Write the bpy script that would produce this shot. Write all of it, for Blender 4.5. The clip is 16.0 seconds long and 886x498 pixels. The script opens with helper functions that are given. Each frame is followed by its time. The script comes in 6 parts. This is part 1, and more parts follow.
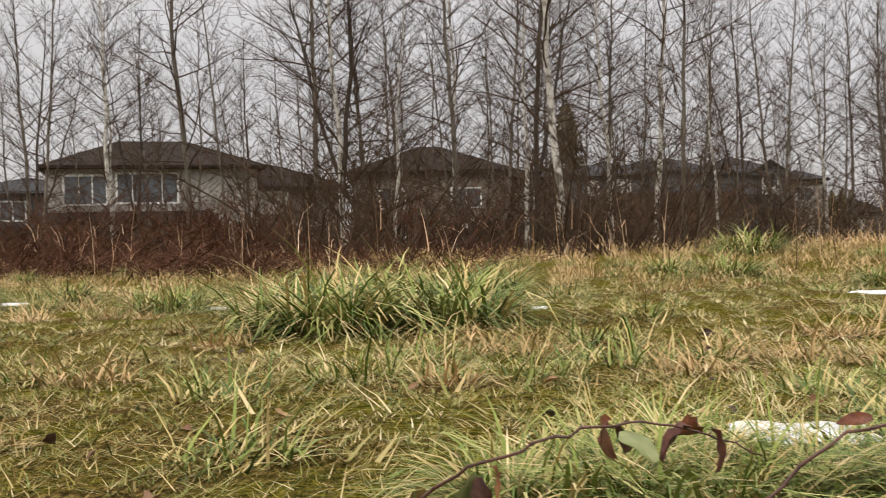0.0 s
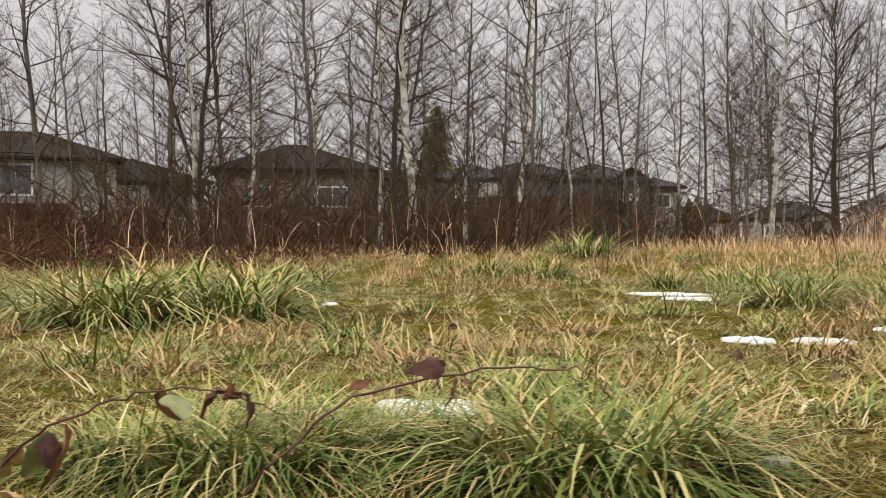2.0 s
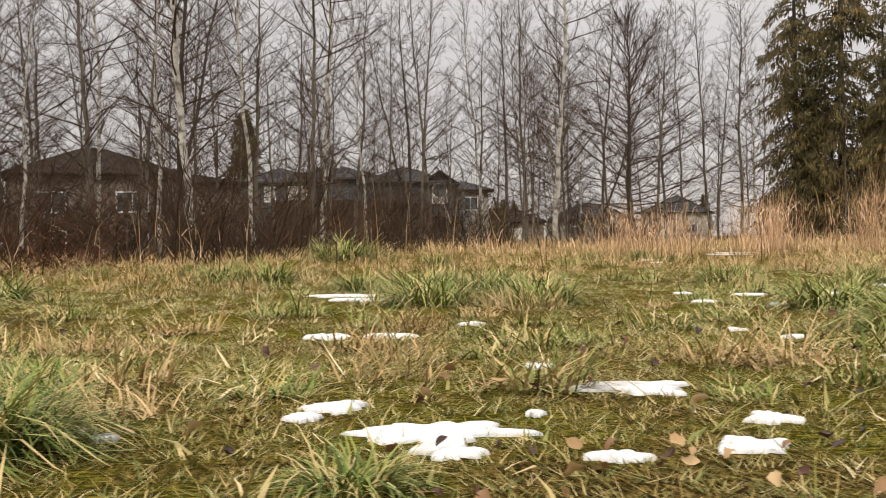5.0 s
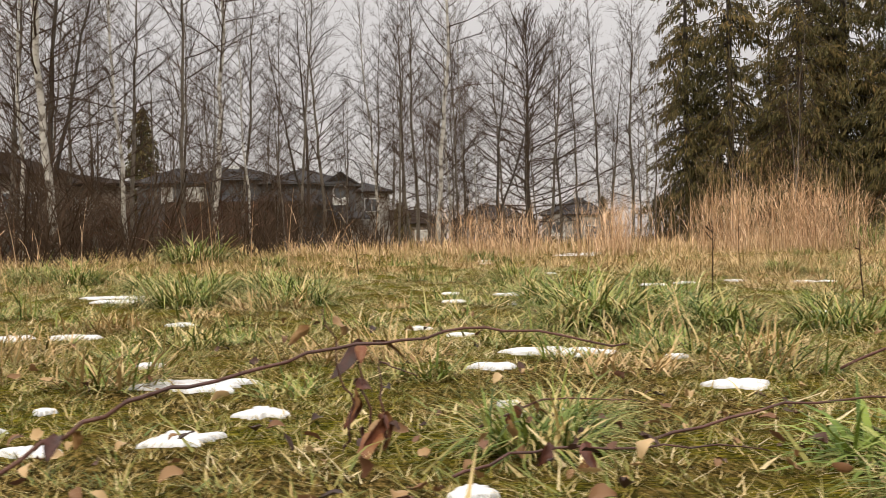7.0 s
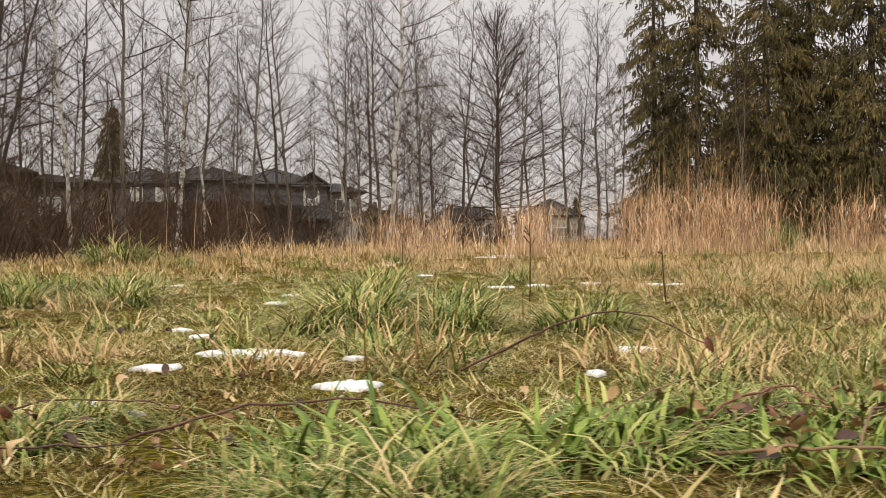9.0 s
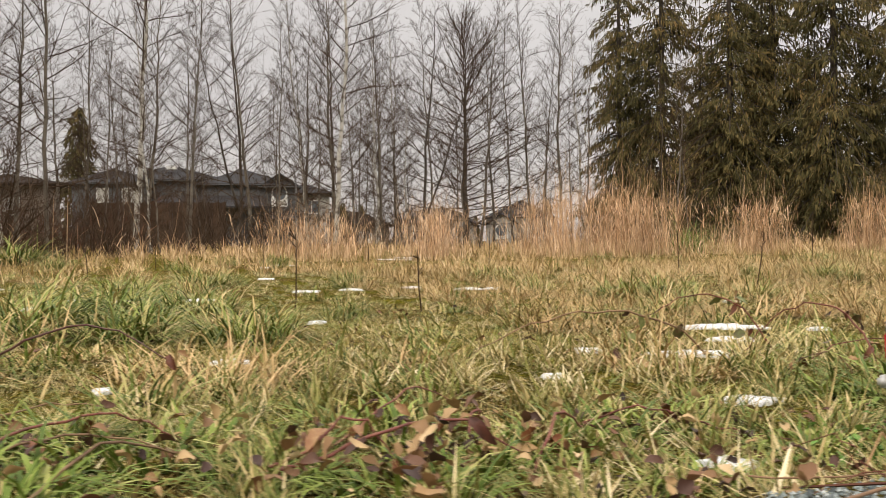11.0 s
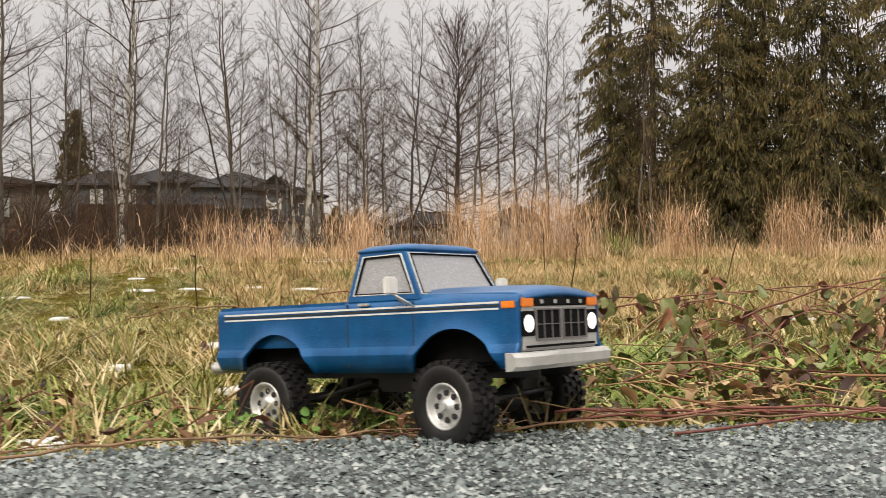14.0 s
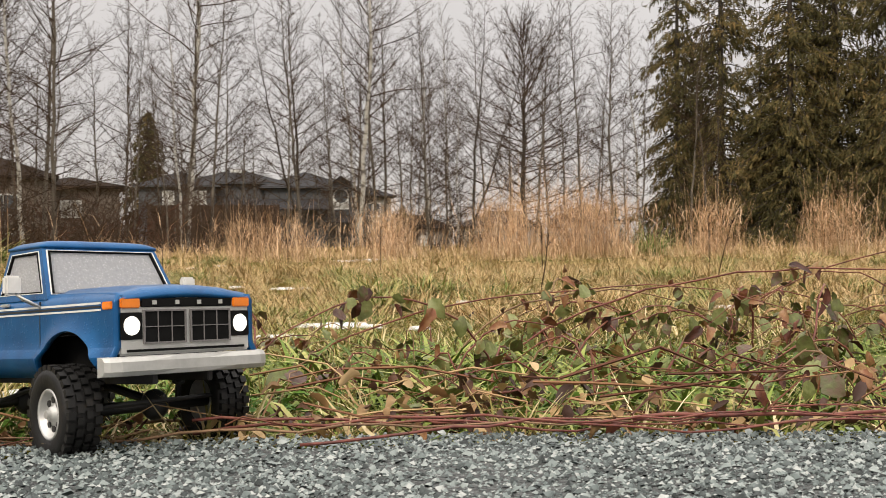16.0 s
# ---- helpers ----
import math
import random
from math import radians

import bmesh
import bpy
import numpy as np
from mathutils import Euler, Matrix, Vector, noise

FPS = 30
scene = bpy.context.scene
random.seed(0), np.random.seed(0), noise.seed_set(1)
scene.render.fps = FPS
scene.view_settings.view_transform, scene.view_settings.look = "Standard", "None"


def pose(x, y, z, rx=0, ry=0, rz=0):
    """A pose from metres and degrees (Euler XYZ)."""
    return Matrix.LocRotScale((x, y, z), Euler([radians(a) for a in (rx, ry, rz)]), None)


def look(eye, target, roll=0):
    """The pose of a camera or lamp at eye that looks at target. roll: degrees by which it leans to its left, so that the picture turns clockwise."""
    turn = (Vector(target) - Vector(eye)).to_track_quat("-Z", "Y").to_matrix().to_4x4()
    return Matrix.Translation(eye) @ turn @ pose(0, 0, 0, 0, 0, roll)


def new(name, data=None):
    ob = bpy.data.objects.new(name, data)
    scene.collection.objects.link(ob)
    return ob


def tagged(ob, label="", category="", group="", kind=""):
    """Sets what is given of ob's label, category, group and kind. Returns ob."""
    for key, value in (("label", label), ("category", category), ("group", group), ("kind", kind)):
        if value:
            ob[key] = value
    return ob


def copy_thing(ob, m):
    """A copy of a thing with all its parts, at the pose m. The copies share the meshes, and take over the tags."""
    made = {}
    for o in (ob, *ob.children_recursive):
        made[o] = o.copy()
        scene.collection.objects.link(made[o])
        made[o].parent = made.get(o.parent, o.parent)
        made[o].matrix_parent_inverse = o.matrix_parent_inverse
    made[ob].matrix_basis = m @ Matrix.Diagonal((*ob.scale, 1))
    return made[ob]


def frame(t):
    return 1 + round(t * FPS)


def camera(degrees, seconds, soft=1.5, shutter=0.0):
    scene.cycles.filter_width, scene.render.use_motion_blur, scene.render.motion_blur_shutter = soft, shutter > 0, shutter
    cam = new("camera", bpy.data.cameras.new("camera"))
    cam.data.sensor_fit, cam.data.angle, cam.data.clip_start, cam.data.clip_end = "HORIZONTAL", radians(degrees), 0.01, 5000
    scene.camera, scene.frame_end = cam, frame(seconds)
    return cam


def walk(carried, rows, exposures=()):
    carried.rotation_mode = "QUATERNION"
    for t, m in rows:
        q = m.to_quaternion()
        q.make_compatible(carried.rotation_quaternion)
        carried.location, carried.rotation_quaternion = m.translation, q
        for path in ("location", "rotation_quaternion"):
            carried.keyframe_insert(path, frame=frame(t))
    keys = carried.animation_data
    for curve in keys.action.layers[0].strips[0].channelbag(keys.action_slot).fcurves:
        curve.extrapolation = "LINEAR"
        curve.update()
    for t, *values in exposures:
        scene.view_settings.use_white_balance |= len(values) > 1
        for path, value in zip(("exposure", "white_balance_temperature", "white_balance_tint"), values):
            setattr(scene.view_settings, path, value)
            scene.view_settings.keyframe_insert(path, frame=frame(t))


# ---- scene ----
cam = camera(44.1, 16.0, soft=0.7, shutter=0.25)
PATH = [
    (0, (0.981, 0.778, 0.299), (0.7, 2.758, 0.282), -1.3),
    (0.5, (1.023, 0.724, 0.266), (0.844, 2.716, 0.251), -0.5),
    (1, (1.094, 0.682, 0.249), (0.962, 2.677, 0.233), -0.5),
    (1.5, (1.195, 0.618, 0.256), (1.108, 2.616, 0.237), -0.3),
    (2, (1.329, 0.582, 0.294), (1.284, 2.581, 0.274), -0.2),
    (2.5, (1.448, 0.549, 0.32), (1.453, 2.549, 0.303), -0.0),
    (3, (1.543, 0.514, 0.32), (1.619, 2.512, 0.299), 0.1),
    (5.5, (2.151, 0.239, 0.294), (2.481, 2.211, 0.277), -1.0),
    (6, (2.319, 0.195, 0.303), (2.692, 2.159, 0.284), -0.9),
    (6.5, (2.475, 0.157, 0.294), (2.891, 2.113, 0.276), -1.0),
    (7, (2.658, 0.112, 0.285), (3.112, 2.059, 0.268), -1.0),
    (7.5, (2.814, 0.072, 0.279), (3.278, 2.018, 0.265), -1.0),
    (8, (2.971, 0.018, 0.275), (3.444, 1.961, 0.26), -0.9),
    (10.5, (4.001, -0.2, 0.295), (4.526, 1.73, 0.281), -0.7),
    (11, (4.258, -0.162, 0.281), (4.793, 1.765, 0.267), -0.7),
    (11.5, (4.449, -0.214, 0.256), (4.997, 1.709, 0.243), -0.7),
    (12, (4.62, -0.277, 0.255), (5.188, 1.641, 0.244), -0.7),
    (12.5, (4.75, -0.318, 0.254), (5.327, 1.597, 0.243), -0.5),
    (13, (4.838, -0.387, 0.267), (5.419, 1.527, 0.258), -0.4),
    (13.5, (4.947, -0.436, 0.272), (5.507, 1.484, 0.263), -0.3),
    (14, (5.118, -0.493, 0.259), (5.65, 1.435, 0.252), -0.3),
    (14.5, (5.281, -0.494, 0.243), (5.807, 1.435, 0.236), -0.4),
    (15, (5.436, -0.495, 0.253), (5.941, 1.441, 0.245), -0.5),
    (15.5, (5.534, -0.506, 0.239), (6.031, 1.431, 0.233), -0.4),
    (16, (5.64, -0.522, 0.252), (6.045, 1.436, 0.245), -0.5),
]
walk(cam, [(t, look(eye, target, roll)) for t, eye, target, roll in PATH], [(0, 0.0, 6730, 11), (5.3, -0.03, 7000, 12), (16, 0.0, 7060, 12)])

# ---- light ----
world = bpy.data.worlds.new("world")
scene.world = world
world.use_nodes = True
wn = world.node_tree.nodes
wl = world.node_tree.links
wn.clear()
SUN_UP, SUN_TURN = 38.0, 215.0
w_out = wn.new("ShaderNodeOutputWorld")
w_add = wn.new("ShaderNodeAddShader")
w_clear = wn.new("ShaderNodeBackground")
w_cloud = wn.new("ShaderNodeBackground")
w_sky = wn.new("ShaderNodeTexSky")
w_sky.sky_type = "NISHITA"
w_sky.sun_disc = False
w_sky.sun_elevation = radians(SUN_UP)
w_sky.sun_rotation = radians(SUN_TURN)
w_co = wn.new("ShaderNodeTexCoord")
w_sep = wn.new("ShaderNodeSeparateXYZ")
w_ramp = wn.new("ShaderNodeValToRGB")
w_noise = wn.new("ShaderNodeTexNoise")
w_noise.inputs["Scale"].default_value = 2.2
w_noise.inputs["Detail"].default_value = 5.0
w_mix = wn.new("ShaderNodeMix")
w_mix.data_type = "RGBA"
w_mix.blend_type = "MULTIPLY"
w_mix.inputs[0].default_value = 0.22
r = w_ramp.color_ramp
r.elements[0].position, r.elements[0].color = 0.0, (0.50, 0.49, 0.505, 1)
r.elements[1].position, r.elements[1].color = 1.0, (2.4, 2.38, 2.38, 1)
mid = r.elements.new(0.25)
mid.color = (0.605, 0.60, 0.61, 1)
wl.new(w_co.outputs["Generated"], w_sep.inputs[0])
wl.new(w_sep.outputs["Z"], w_ramp.inputs[0])
wl.new(w_co.outputs["Generated"], w_noise.inputs["Vector"])
wl.new(w_ramp.outputs[0], w_mix.inputs[6])
wl.new(w_noise.outputs["Fac"], w_mix.inputs[7])
wl.new(w_mix.outputs[2], w_cloud.inputs["Color"])
w_cloud.inputs["Strength"].default_value = 1.27
wl.new(w_sky.outputs[0], w_clear.inputs["Color"])
w_clear.inputs["Strength"].default_value = 0.01
wl.new(w_cloud.outputs[0], w_add.inputs[0])
wl.new(w_clear.outputs[0], w_add.inputs[1])
wl.new(w_add.outputs[0], w_out.inputs["Surface"])

sun_data = bpy.data.lights.new("sun", "SUN")
sun_data.energy = 1.8
sun_data.angle = radians(16)
sun_data.color = (1.0, 0.93, 0.82)
sun = new("sun", sun_data)
sun.matrix_world = look((0, 0, 30), (0 - 30 * math.sin(radians(SUN_TURN)), -30 * math.cos(radians(SUN_TURN)), 30 - 30 * math.tan(radians(SUN_UP))))
scene.view_settings.exposure = 0.0


# ---- materials ----
def shader(name, rough=0.6, metal=0.0, spec=0.5):
    m = bpy.data.materials.new(name)
    m.use_nodes = True
    n = m.node_tree.nodes
    b = n["Principled BSDF"]
    b.inputs["Roughness"].default_value = rough
    b.inputs["Metallic"].default_value = metal
    b.inputs["Specular IOR Level"].default_value = spec
    return m, n, m.node_tree.links, b


def ramp_node(n, stops):
    c = n.new("ShaderNodeValToRGB")
    e = c.color_ramp.elements
    e[0].position, e[0].color = stops[0][0], (*stops[0][1], 1)
    e[1].position, e[1].color = stops[-1][0], (*stops[-1][1], 1)
    for p, col in stops[1:-1]:
        e.new(p).color = (*col, 1)
    return c


def mapped(name, stops, scale=8.0, detail=6.0, rough=0.6, metal=0.0, bump=0.3, bump_scale=60.0, stretch=(1, 1, 1), spec=0.5, depth=0.004):
    """A surface coloured by noise at two scales, with fine relief."""
    m, n, l, b = shader(name, rough, metal, spec)
    co = n.new("ShaderNodeTexCoord")
    mp = n.new("ShaderNodeMapping")
    mp.inputs["Scale"].default_value = stretch
    l.new(co.outputs["Object"], mp.inputs[0])
    a = n.new("ShaderNodeTexNoise")
    a.inputs["Scale"].default_value = scale
    a.inputs["Detail"].default_value = detail
    a.inputs["Roughness"].default_value = 0.65
    l.new(mp.outputs[0], a.inputs["Vector"])
    c = ramp_node(n, stops)
    l.new(a.outputs["Fac"], c.inputs[0])
    l.new(c.outputs[0], b.inputs["Base Color"])
    f = n.new("ShaderNodeTexNoise")
    f.inputs["Scale"].default_value = bump_scale
    f.inputs["Detail"].default_value = 4.0
    l.new(mp.outputs[0], f.inputs["Vector"])
    u = n.new("ShaderNodeBump")
    u.inputs["Strength"].default_value = bump
    u.inputs["Distance"].default_value = depth
    l.new(f.outputs["Fac"], u.inputs["Height"])
    l.new(u.outputs[0], b.inputs["Normal"])
    return m


def islands(name, stops, patch=0.6, share=0.5, rough=0.6, through_light=0.07, spec=0.22):
    """Blades, leaves and stones: each island has its own tone, and tones drift in patches over the ground."""
    m, n, l, b = shader(name, rough, 0.0, spec)
    g = n.new("ShaderNodeNewGeometry")
    a = n.new("ShaderNodeTexNoise")
    a.inputs["Scale"].default_value = patch
    a.inputs["Detail"].default_value = 4.0
    l.new(g.outputs["Position"], a.inputs["Vector"])
    w = n.new("ShaderNodeMapRange")
    w.inputs[1].default_value, w.inputs[2].default_value = 0.3, 0.7
    l.new(a.outputs["Fac"], w.inputs[0])
    x = n.new("ShaderNodeMix")
    x.inputs[0].default_value = share
    l.new(w.outputs[0], x.inputs[2])
    l.new(g.outputs["Random Per Island"], x.inputs[3])
    c = ramp_node(n, stops)
    l.new(x.outputs[0], c.inputs[0])
    l.new(c.outputs[0], b.inputs["Base Color"])
    if through_light > 0:
        tr = n.new("ShaderNodeBsdfTranslucent")
        l.new(c.outputs[0], tr.inputs[0])
        mx = n.new("ShaderNodeMixShader")
        mx.inputs[0].default_value = through_light
        l.new(b.outputs[0], mx.inputs[1])
        l.new(tr.outputs[0], mx.inputs[2])
        l.new(mx.outputs[0], n["Material Output"].inputs["Surface"])
    return m


def per_object(name, stops, rough=0.6, bump=0.3, scale=40.0, through_light=0.0):
    """Alike pieces that differ from object to object."""
    m, n, l, b = shader(name, rough, 0.0, 0.3)
    o = n.new("ShaderNodeObjectInfo")
    co = n.new("ShaderNodeTexCoord")
    a = n.new("ShaderNodeTexNoise")
    a.inputs["Scale"].default_value = scale
    a.inputs["Detail"].default_value = 5.0
    l.new(co.outputs["Object"], a.inputs["Vector"])
    x = n.new("ShaderNodeMix")
    x.inputs[0].default_value = 0.55
    l.new(a.outputs["Fac"], x.inputs[2])
    l.new(o.outputs["Random"], x.inputs[3])
    c = ramp_node(n, stops)
    l.new(x.outputs[0], c.inputs[0])
    l.new(c.outputs[0], b.inputs["Base Color"])
    u = n.new("ShaderNodeBump")
    u.inputs["Strength"].default_value = bump
    u.inputs["Distance"].default_value = 0.002
    l.new(a.outputs["Fac"], u.inputs["Height"])
    l.new(u.outputs[0], b.inputs["Normal"])
    return m


def turf():
    """Moss, flattened straw and soil, mixed in patches and in fine strands, with the shade of the gaps painted in."""
    m, n, l, b = shader("mossy_turf", 1.0, 0.0, 0.0)
    co = n.new("ShaderNodeTexCoord")

    def field(scale, detail, stretch=(1, 1, 1), turn=0.0):
        mp = n.new("ShaderNodeMapping")
        mp.inputs["Scale"].default_value = stretch
        mp.inputs["Rotation"].default_value = (0, 0, turn)
        l.new(co.outputs["Object"], mp.inputs[0])
        a = n.new("ShaderNodeTexNoise")
        a.inputs["Scale"].default_value = scale
        a.inputs["Detail"].default_value = detail
        a.inputs["Roughness"].default_value = 0.7
        l.new(mp.outputs[0], a.inputs["Vector"])
        return a.outputs["Fac"]

    patches = field(1.6, 5.0)
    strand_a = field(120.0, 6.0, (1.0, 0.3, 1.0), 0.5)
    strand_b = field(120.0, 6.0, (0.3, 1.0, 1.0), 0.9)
    # near-black low ends paint the shade between blades and strands
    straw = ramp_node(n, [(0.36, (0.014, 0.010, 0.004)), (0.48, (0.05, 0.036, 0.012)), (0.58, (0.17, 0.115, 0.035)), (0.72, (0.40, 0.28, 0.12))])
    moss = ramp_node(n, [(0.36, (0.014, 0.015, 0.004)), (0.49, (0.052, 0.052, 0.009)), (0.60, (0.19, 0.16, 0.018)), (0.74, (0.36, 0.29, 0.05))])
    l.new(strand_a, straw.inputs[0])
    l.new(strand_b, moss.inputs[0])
    step = n.new("ShaderNodeMapRange")
    step.inputs[1].default_value, step.inputs[2].default_value = 0.42, 0.58
    l.new(patches, step.inputs[0])
    x = n.new("ShaderNodeMix")
    x.data_type = "RGBA"
    l.new(step.outputs[0], x.inputs[0])
    l.new(straw.outputs[0], x.inputs[6])
    l.new(moss.outputs[0], x.inputs[7])
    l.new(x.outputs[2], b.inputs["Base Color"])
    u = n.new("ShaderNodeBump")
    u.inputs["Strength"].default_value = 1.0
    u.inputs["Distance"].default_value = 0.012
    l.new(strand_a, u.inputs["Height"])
    l.new(u.outputs[0], b.inputs["Normal"])
    return m


GREEN_D, GREEN, OLIVE, STRAW, PALE = (0.022, 0.036, 0.008), (0.10, 0.13, 0.024), (0.22, 0.20, 0.045), (0.45, 0.33, 0.135), (0.66, 0.54, 0.33)
M_SOIL = turf()
M_LAWN = islands("short_grass", [(0.0, GREEN_D), (0.18, (0.09, 0.12, 0.024)), (0.36, (0.19, 0.195, 0.045)), (0.54, (0.27, 0.225, 0.08)), (0.72, (0.46, 0.35, 0.16)), (1.0, (0.84, 0.73, 0.50))], 1.7, 0.72)
M_MOSS = islands("moss_and_straw", [(0.0, (0.05, 0.05, 0.012)), (0.25, (0.14, 0.125, 0.018)), (0.45, (0.25, 0.205, 0.03)), (0.6, (0.30, 0.215, 0.07)), (0.8, (0.46, 0.33, 0.14)), (1.0, (0.70, 0.56, 0.33))], 2.4, 0.6)
M_TUFT = islands("tuft_grass", [(0.0, (0.022, 0.042, 0.008)), (0.28, (0.10, 0.145, 0.024)), (0.55, (0.215, 0.25, 0.055)), (0.68, (0.39, 0.35, 0.14)), (0.85, STRAW), (1.0, PALE)], 1.5, 0.85)
M_FIELD = islands("rough_field_grass", [(0.0, (0.06, 0.055, 0.015)), (0.25, (0.21, 0.15, 0.045)), (0.5, (0.40, 0.27, 0.125)), (0.75, (0.56, 0.39, 0.20)), (1.0, (0.70, 0.54, 0.34))], 0.5, 0.55)
M_REED = islands("dry_reed", [(0.0, (0.15, 0.085, 0.045)), (0.3, (0.42, 0.255, 0.14)), (0.65, (0.66, 0.44, 0.26)), (1.0, (0.82, 0.63, 0.45))], 0.8, 0.75, 0.7)
M_FRESH = islands("fresh_green_grass", [(0.0, (0.04, 0.07, 0.012)), (0.4, (0.12, 0.18, 0.028)), (0.7, (0.21, 0.27, 0.05)), (1.0, (0.46, 0.42, 0.16))], 3.0, 0.85)
M_WEED = islands("fresh_weed", [(0.0, (0.05, 0.12, 0.02)), (0.6, (0.11, 0.22, 0.04)), (1.0, (0.20, 0.30, 0.07))], 3.0, 0.8, 0.45)
M_LITTER = islands("fallen_leaf", [(0.0, (0.025, 0.014, 0.011)), (0.3, (0.075, 0.034, 0.022)), (0.5, (0.15, 0.07, 0.033)), (0.7, (0.25, 0.145, 0.065)), (0.85, (0.40, 0.27, 0.13)), (1.0, (0.55, 0.41, 0.24))], 3.0, 0.95, 0.55, 0.12, 0.3)
M_DEBRIS = islands("dead_cane_litter", [(0.0, (0.05, 0.018, 0.012)), (0.35, (0.13, 0.05, 0.028)), (0.65, (0.26, 0.14, 0.07)), (1.0, (0.50, 0.36, 0.19))], 3.0, 0.85, 0.75, 0.0)
M_STONE = islands("gravel_stone", [(0.0, (0.02, 0.024, 0.024)), (0.3, (0.068, 0.083, 0.082)), (0.58, (0.15, 0.182, 0.177)), (0.82, (0.25, 0.285, 0.275)), (1.0, (0.42, 0.435, 0.42))], 40.0, 0.9, 0.5, 0.0)
# the bed's dark tones stand in for shade in the gaps between stones
M_ROAD = mapped("gravel_bed", [(0.3, (0.02, 0.022, 0.022)), (0.5, (0.055, 0.06, 0.06)), (0.7, (0.16, 0.172, 0.168))], 160.0, 4.0, 0.8, bump=1.0, bump_scale=150, depth=0.01)
M_SNOW = mapped("old_snow", [(0.3, (0.46, 0.47, 0.49)), (0.6, (0.68, 0.69, 0.70))], 12.0, 5.0, 0.55, bump=0.6, bump_scale=90, depth=0.006)
M_BARK = mapped("grey_brown_bark", [(0.3, (0.045, 0.035, 0.026)), (0.5, (0.10, 0.082, 0.062)), (0.75, (0.20, 0.175, 0.14))], 5.0, 8.0, 0.9, bump=0.6, bump_scale=25, stretch=(1, 1, 0.35), depth=0.02)
M_DARK_BARK = mapped("dark_wet_bark", [(0.3, (0.022, 0.016, 0.012)), (0.55, (0.05, 0.038, 0.028)), (0.8, (0.10, 0.085, 0.06))], 5.0, 8.0, 0.9, bump=0.6, bump_scale=25, stretch=(1, 1, 0.35), depth=0.02)
M_BIRCH = mapped("birch_bark", [(0.30, (0.035, 0.028, 0.022)), (0.42, (0.16, 0.14, 0.115)), (0.5, (0.40, 0.375, 0.33)), (0.8, (0.60, 0.58, 0.53))], 3.2, 8.0, 0.75, bump=0.4, bump_scale=20, stretch=(1, 1, 1.6), depth=0.01)
M_TWIG = mapped("brown_twigs", [(0.3, (0.03, 0.019, 0.012)), (0.6, (0.065, 0.042, 0.027)), (0.8, (0.12, 0.082, 0.055))], 1.5, 4.0, 0.95, bump=0.0, spec=0.1)
M_RED_TWIG = mapped("red_brown_twigs", [(0.3, (0.035, 0.013, 0.007)), (0.6, (0.085, 0.038, 0.022)), (0.8, (0.16, 0.085, 0.05))], 1.0, 4.0, 0.9, bump=0.0, spec=0.1)
M_CEDAR = islands("cedar_spray", [(0.0, (0.028, 0.027, 0.012)), (0.4, (0.078, 0.070, 0.027)), (0.75, (0.155, 0.118, 0.045)), (1.0, (0.26, 0.17, 0.07))], 0.22, 0.6, 0.85, 0.1, 0.2)
M_CANE = mapped("bramble_cane", [(0.3, (0.06, 0.018, 0.014)), (0.5, (0.16, 0.04, 0.028)), (0.65, (0.22, 0.085, 0.05)), (0.8, (0.32, 0.20, 0.11))], 26.0, 6.0, 0.6, bump=0.5, bump_scale=80)
M_DARKCANE = mapped("dark_bramble_cane", [(0.3, (0.03, 0.012, 0.010)), (0.55, (0.085, 0.030, 0.022)), (0.8, (0.17, 0.085, 0.055))], 14.0, 6.0, 0.6, bump=0.4, bump_scale=120)
M_DRYCANE = mapped("dry_cane", [(0.3, (0.10, 0.055, 0.03)), (0.6, (0.24, 0.14, 0.075)), (0.8, (0.34, 0.22, 0.12))], 9.0, 5.0, 0.7, bump=0.2, bump_scale=80)
M_BLEAF = per_object("bramble_leaf", [(0.2, (0.05, 0.024, 0.022)), (0.3, (0.10, 0.052, 0.035)), (0.4, (0.075, 0.08, 0.025)), (0.55, (0.13, 0.15, 0.045)), (0.68, (0.20, 0.215, 0.085)), (0.77, (0.19, 0.10, 0.035)), (0.92, (0.36, 0.25, 0.12))], 0.45, 0.9, 60)
M_DLEAF = per_object("dead_bramble_leaf", [(0.2, (0.035, 0.016, 0.013)), (0.4, (0.095, 0.03, 0.018)), (0.55, (0.17, 0.06, 0.026)), (0.7, (0.24, 0.13, 0.055)), (0.9, (0.44, 0.30, 0.15))], 0.5, 0.9, 60)
M_ROOF = mapped("asphalt_shingle", [(0.3, (0.026, 0.026, 0.028)), (0.6, (0.048, 0.048, 0.051)), (0.8, (0.075, 0.075, 0.078))], 6.0, 6.0, 0.95, spec=0.1, bump=0.6, bump_scale=8, depth=0.03)
M_ROOF_B = mapped("brown_shingle", [(0.3, (0.017, 0.012, 0.010)), (0.6, (0.03, 0.022, 0.018)), (0.8, (0.045, 0.034, 0.027))], 6.0, 6.0, 0.95, spec=0.1, bump=0.6, bump_scale=8, depth=0.03)
M_GREY = mapped("grey_siding", [(0.3, (0.06, 0.063, 0.068)), (0.7, (0.095, 0.10, 0.107))], 1.2, 5.0, 0.75, bump=0.5, bump_scale=6, stretch=(0.05, 0.05, 1), depth=0.02)
M_CREAM = mapped("pale_stucco", [(0.3, (0.24, 0.225, 0.205)), (0.7, (0.34, 0.325, 0.30))], 1.2, 5.0, 0.85, bump=0.4, bump_scale=25)
M_BEIGE = mapped("beige_siding", [(0.3, (0.13, 0.105, 0.085)), (0.7, (0.20, 0.165, 0.135))], 1.2, 5.0, 0.8, bump=0.5, bump_scale=6, stretch=(0.05, 0.05, 1), depth=0.02)
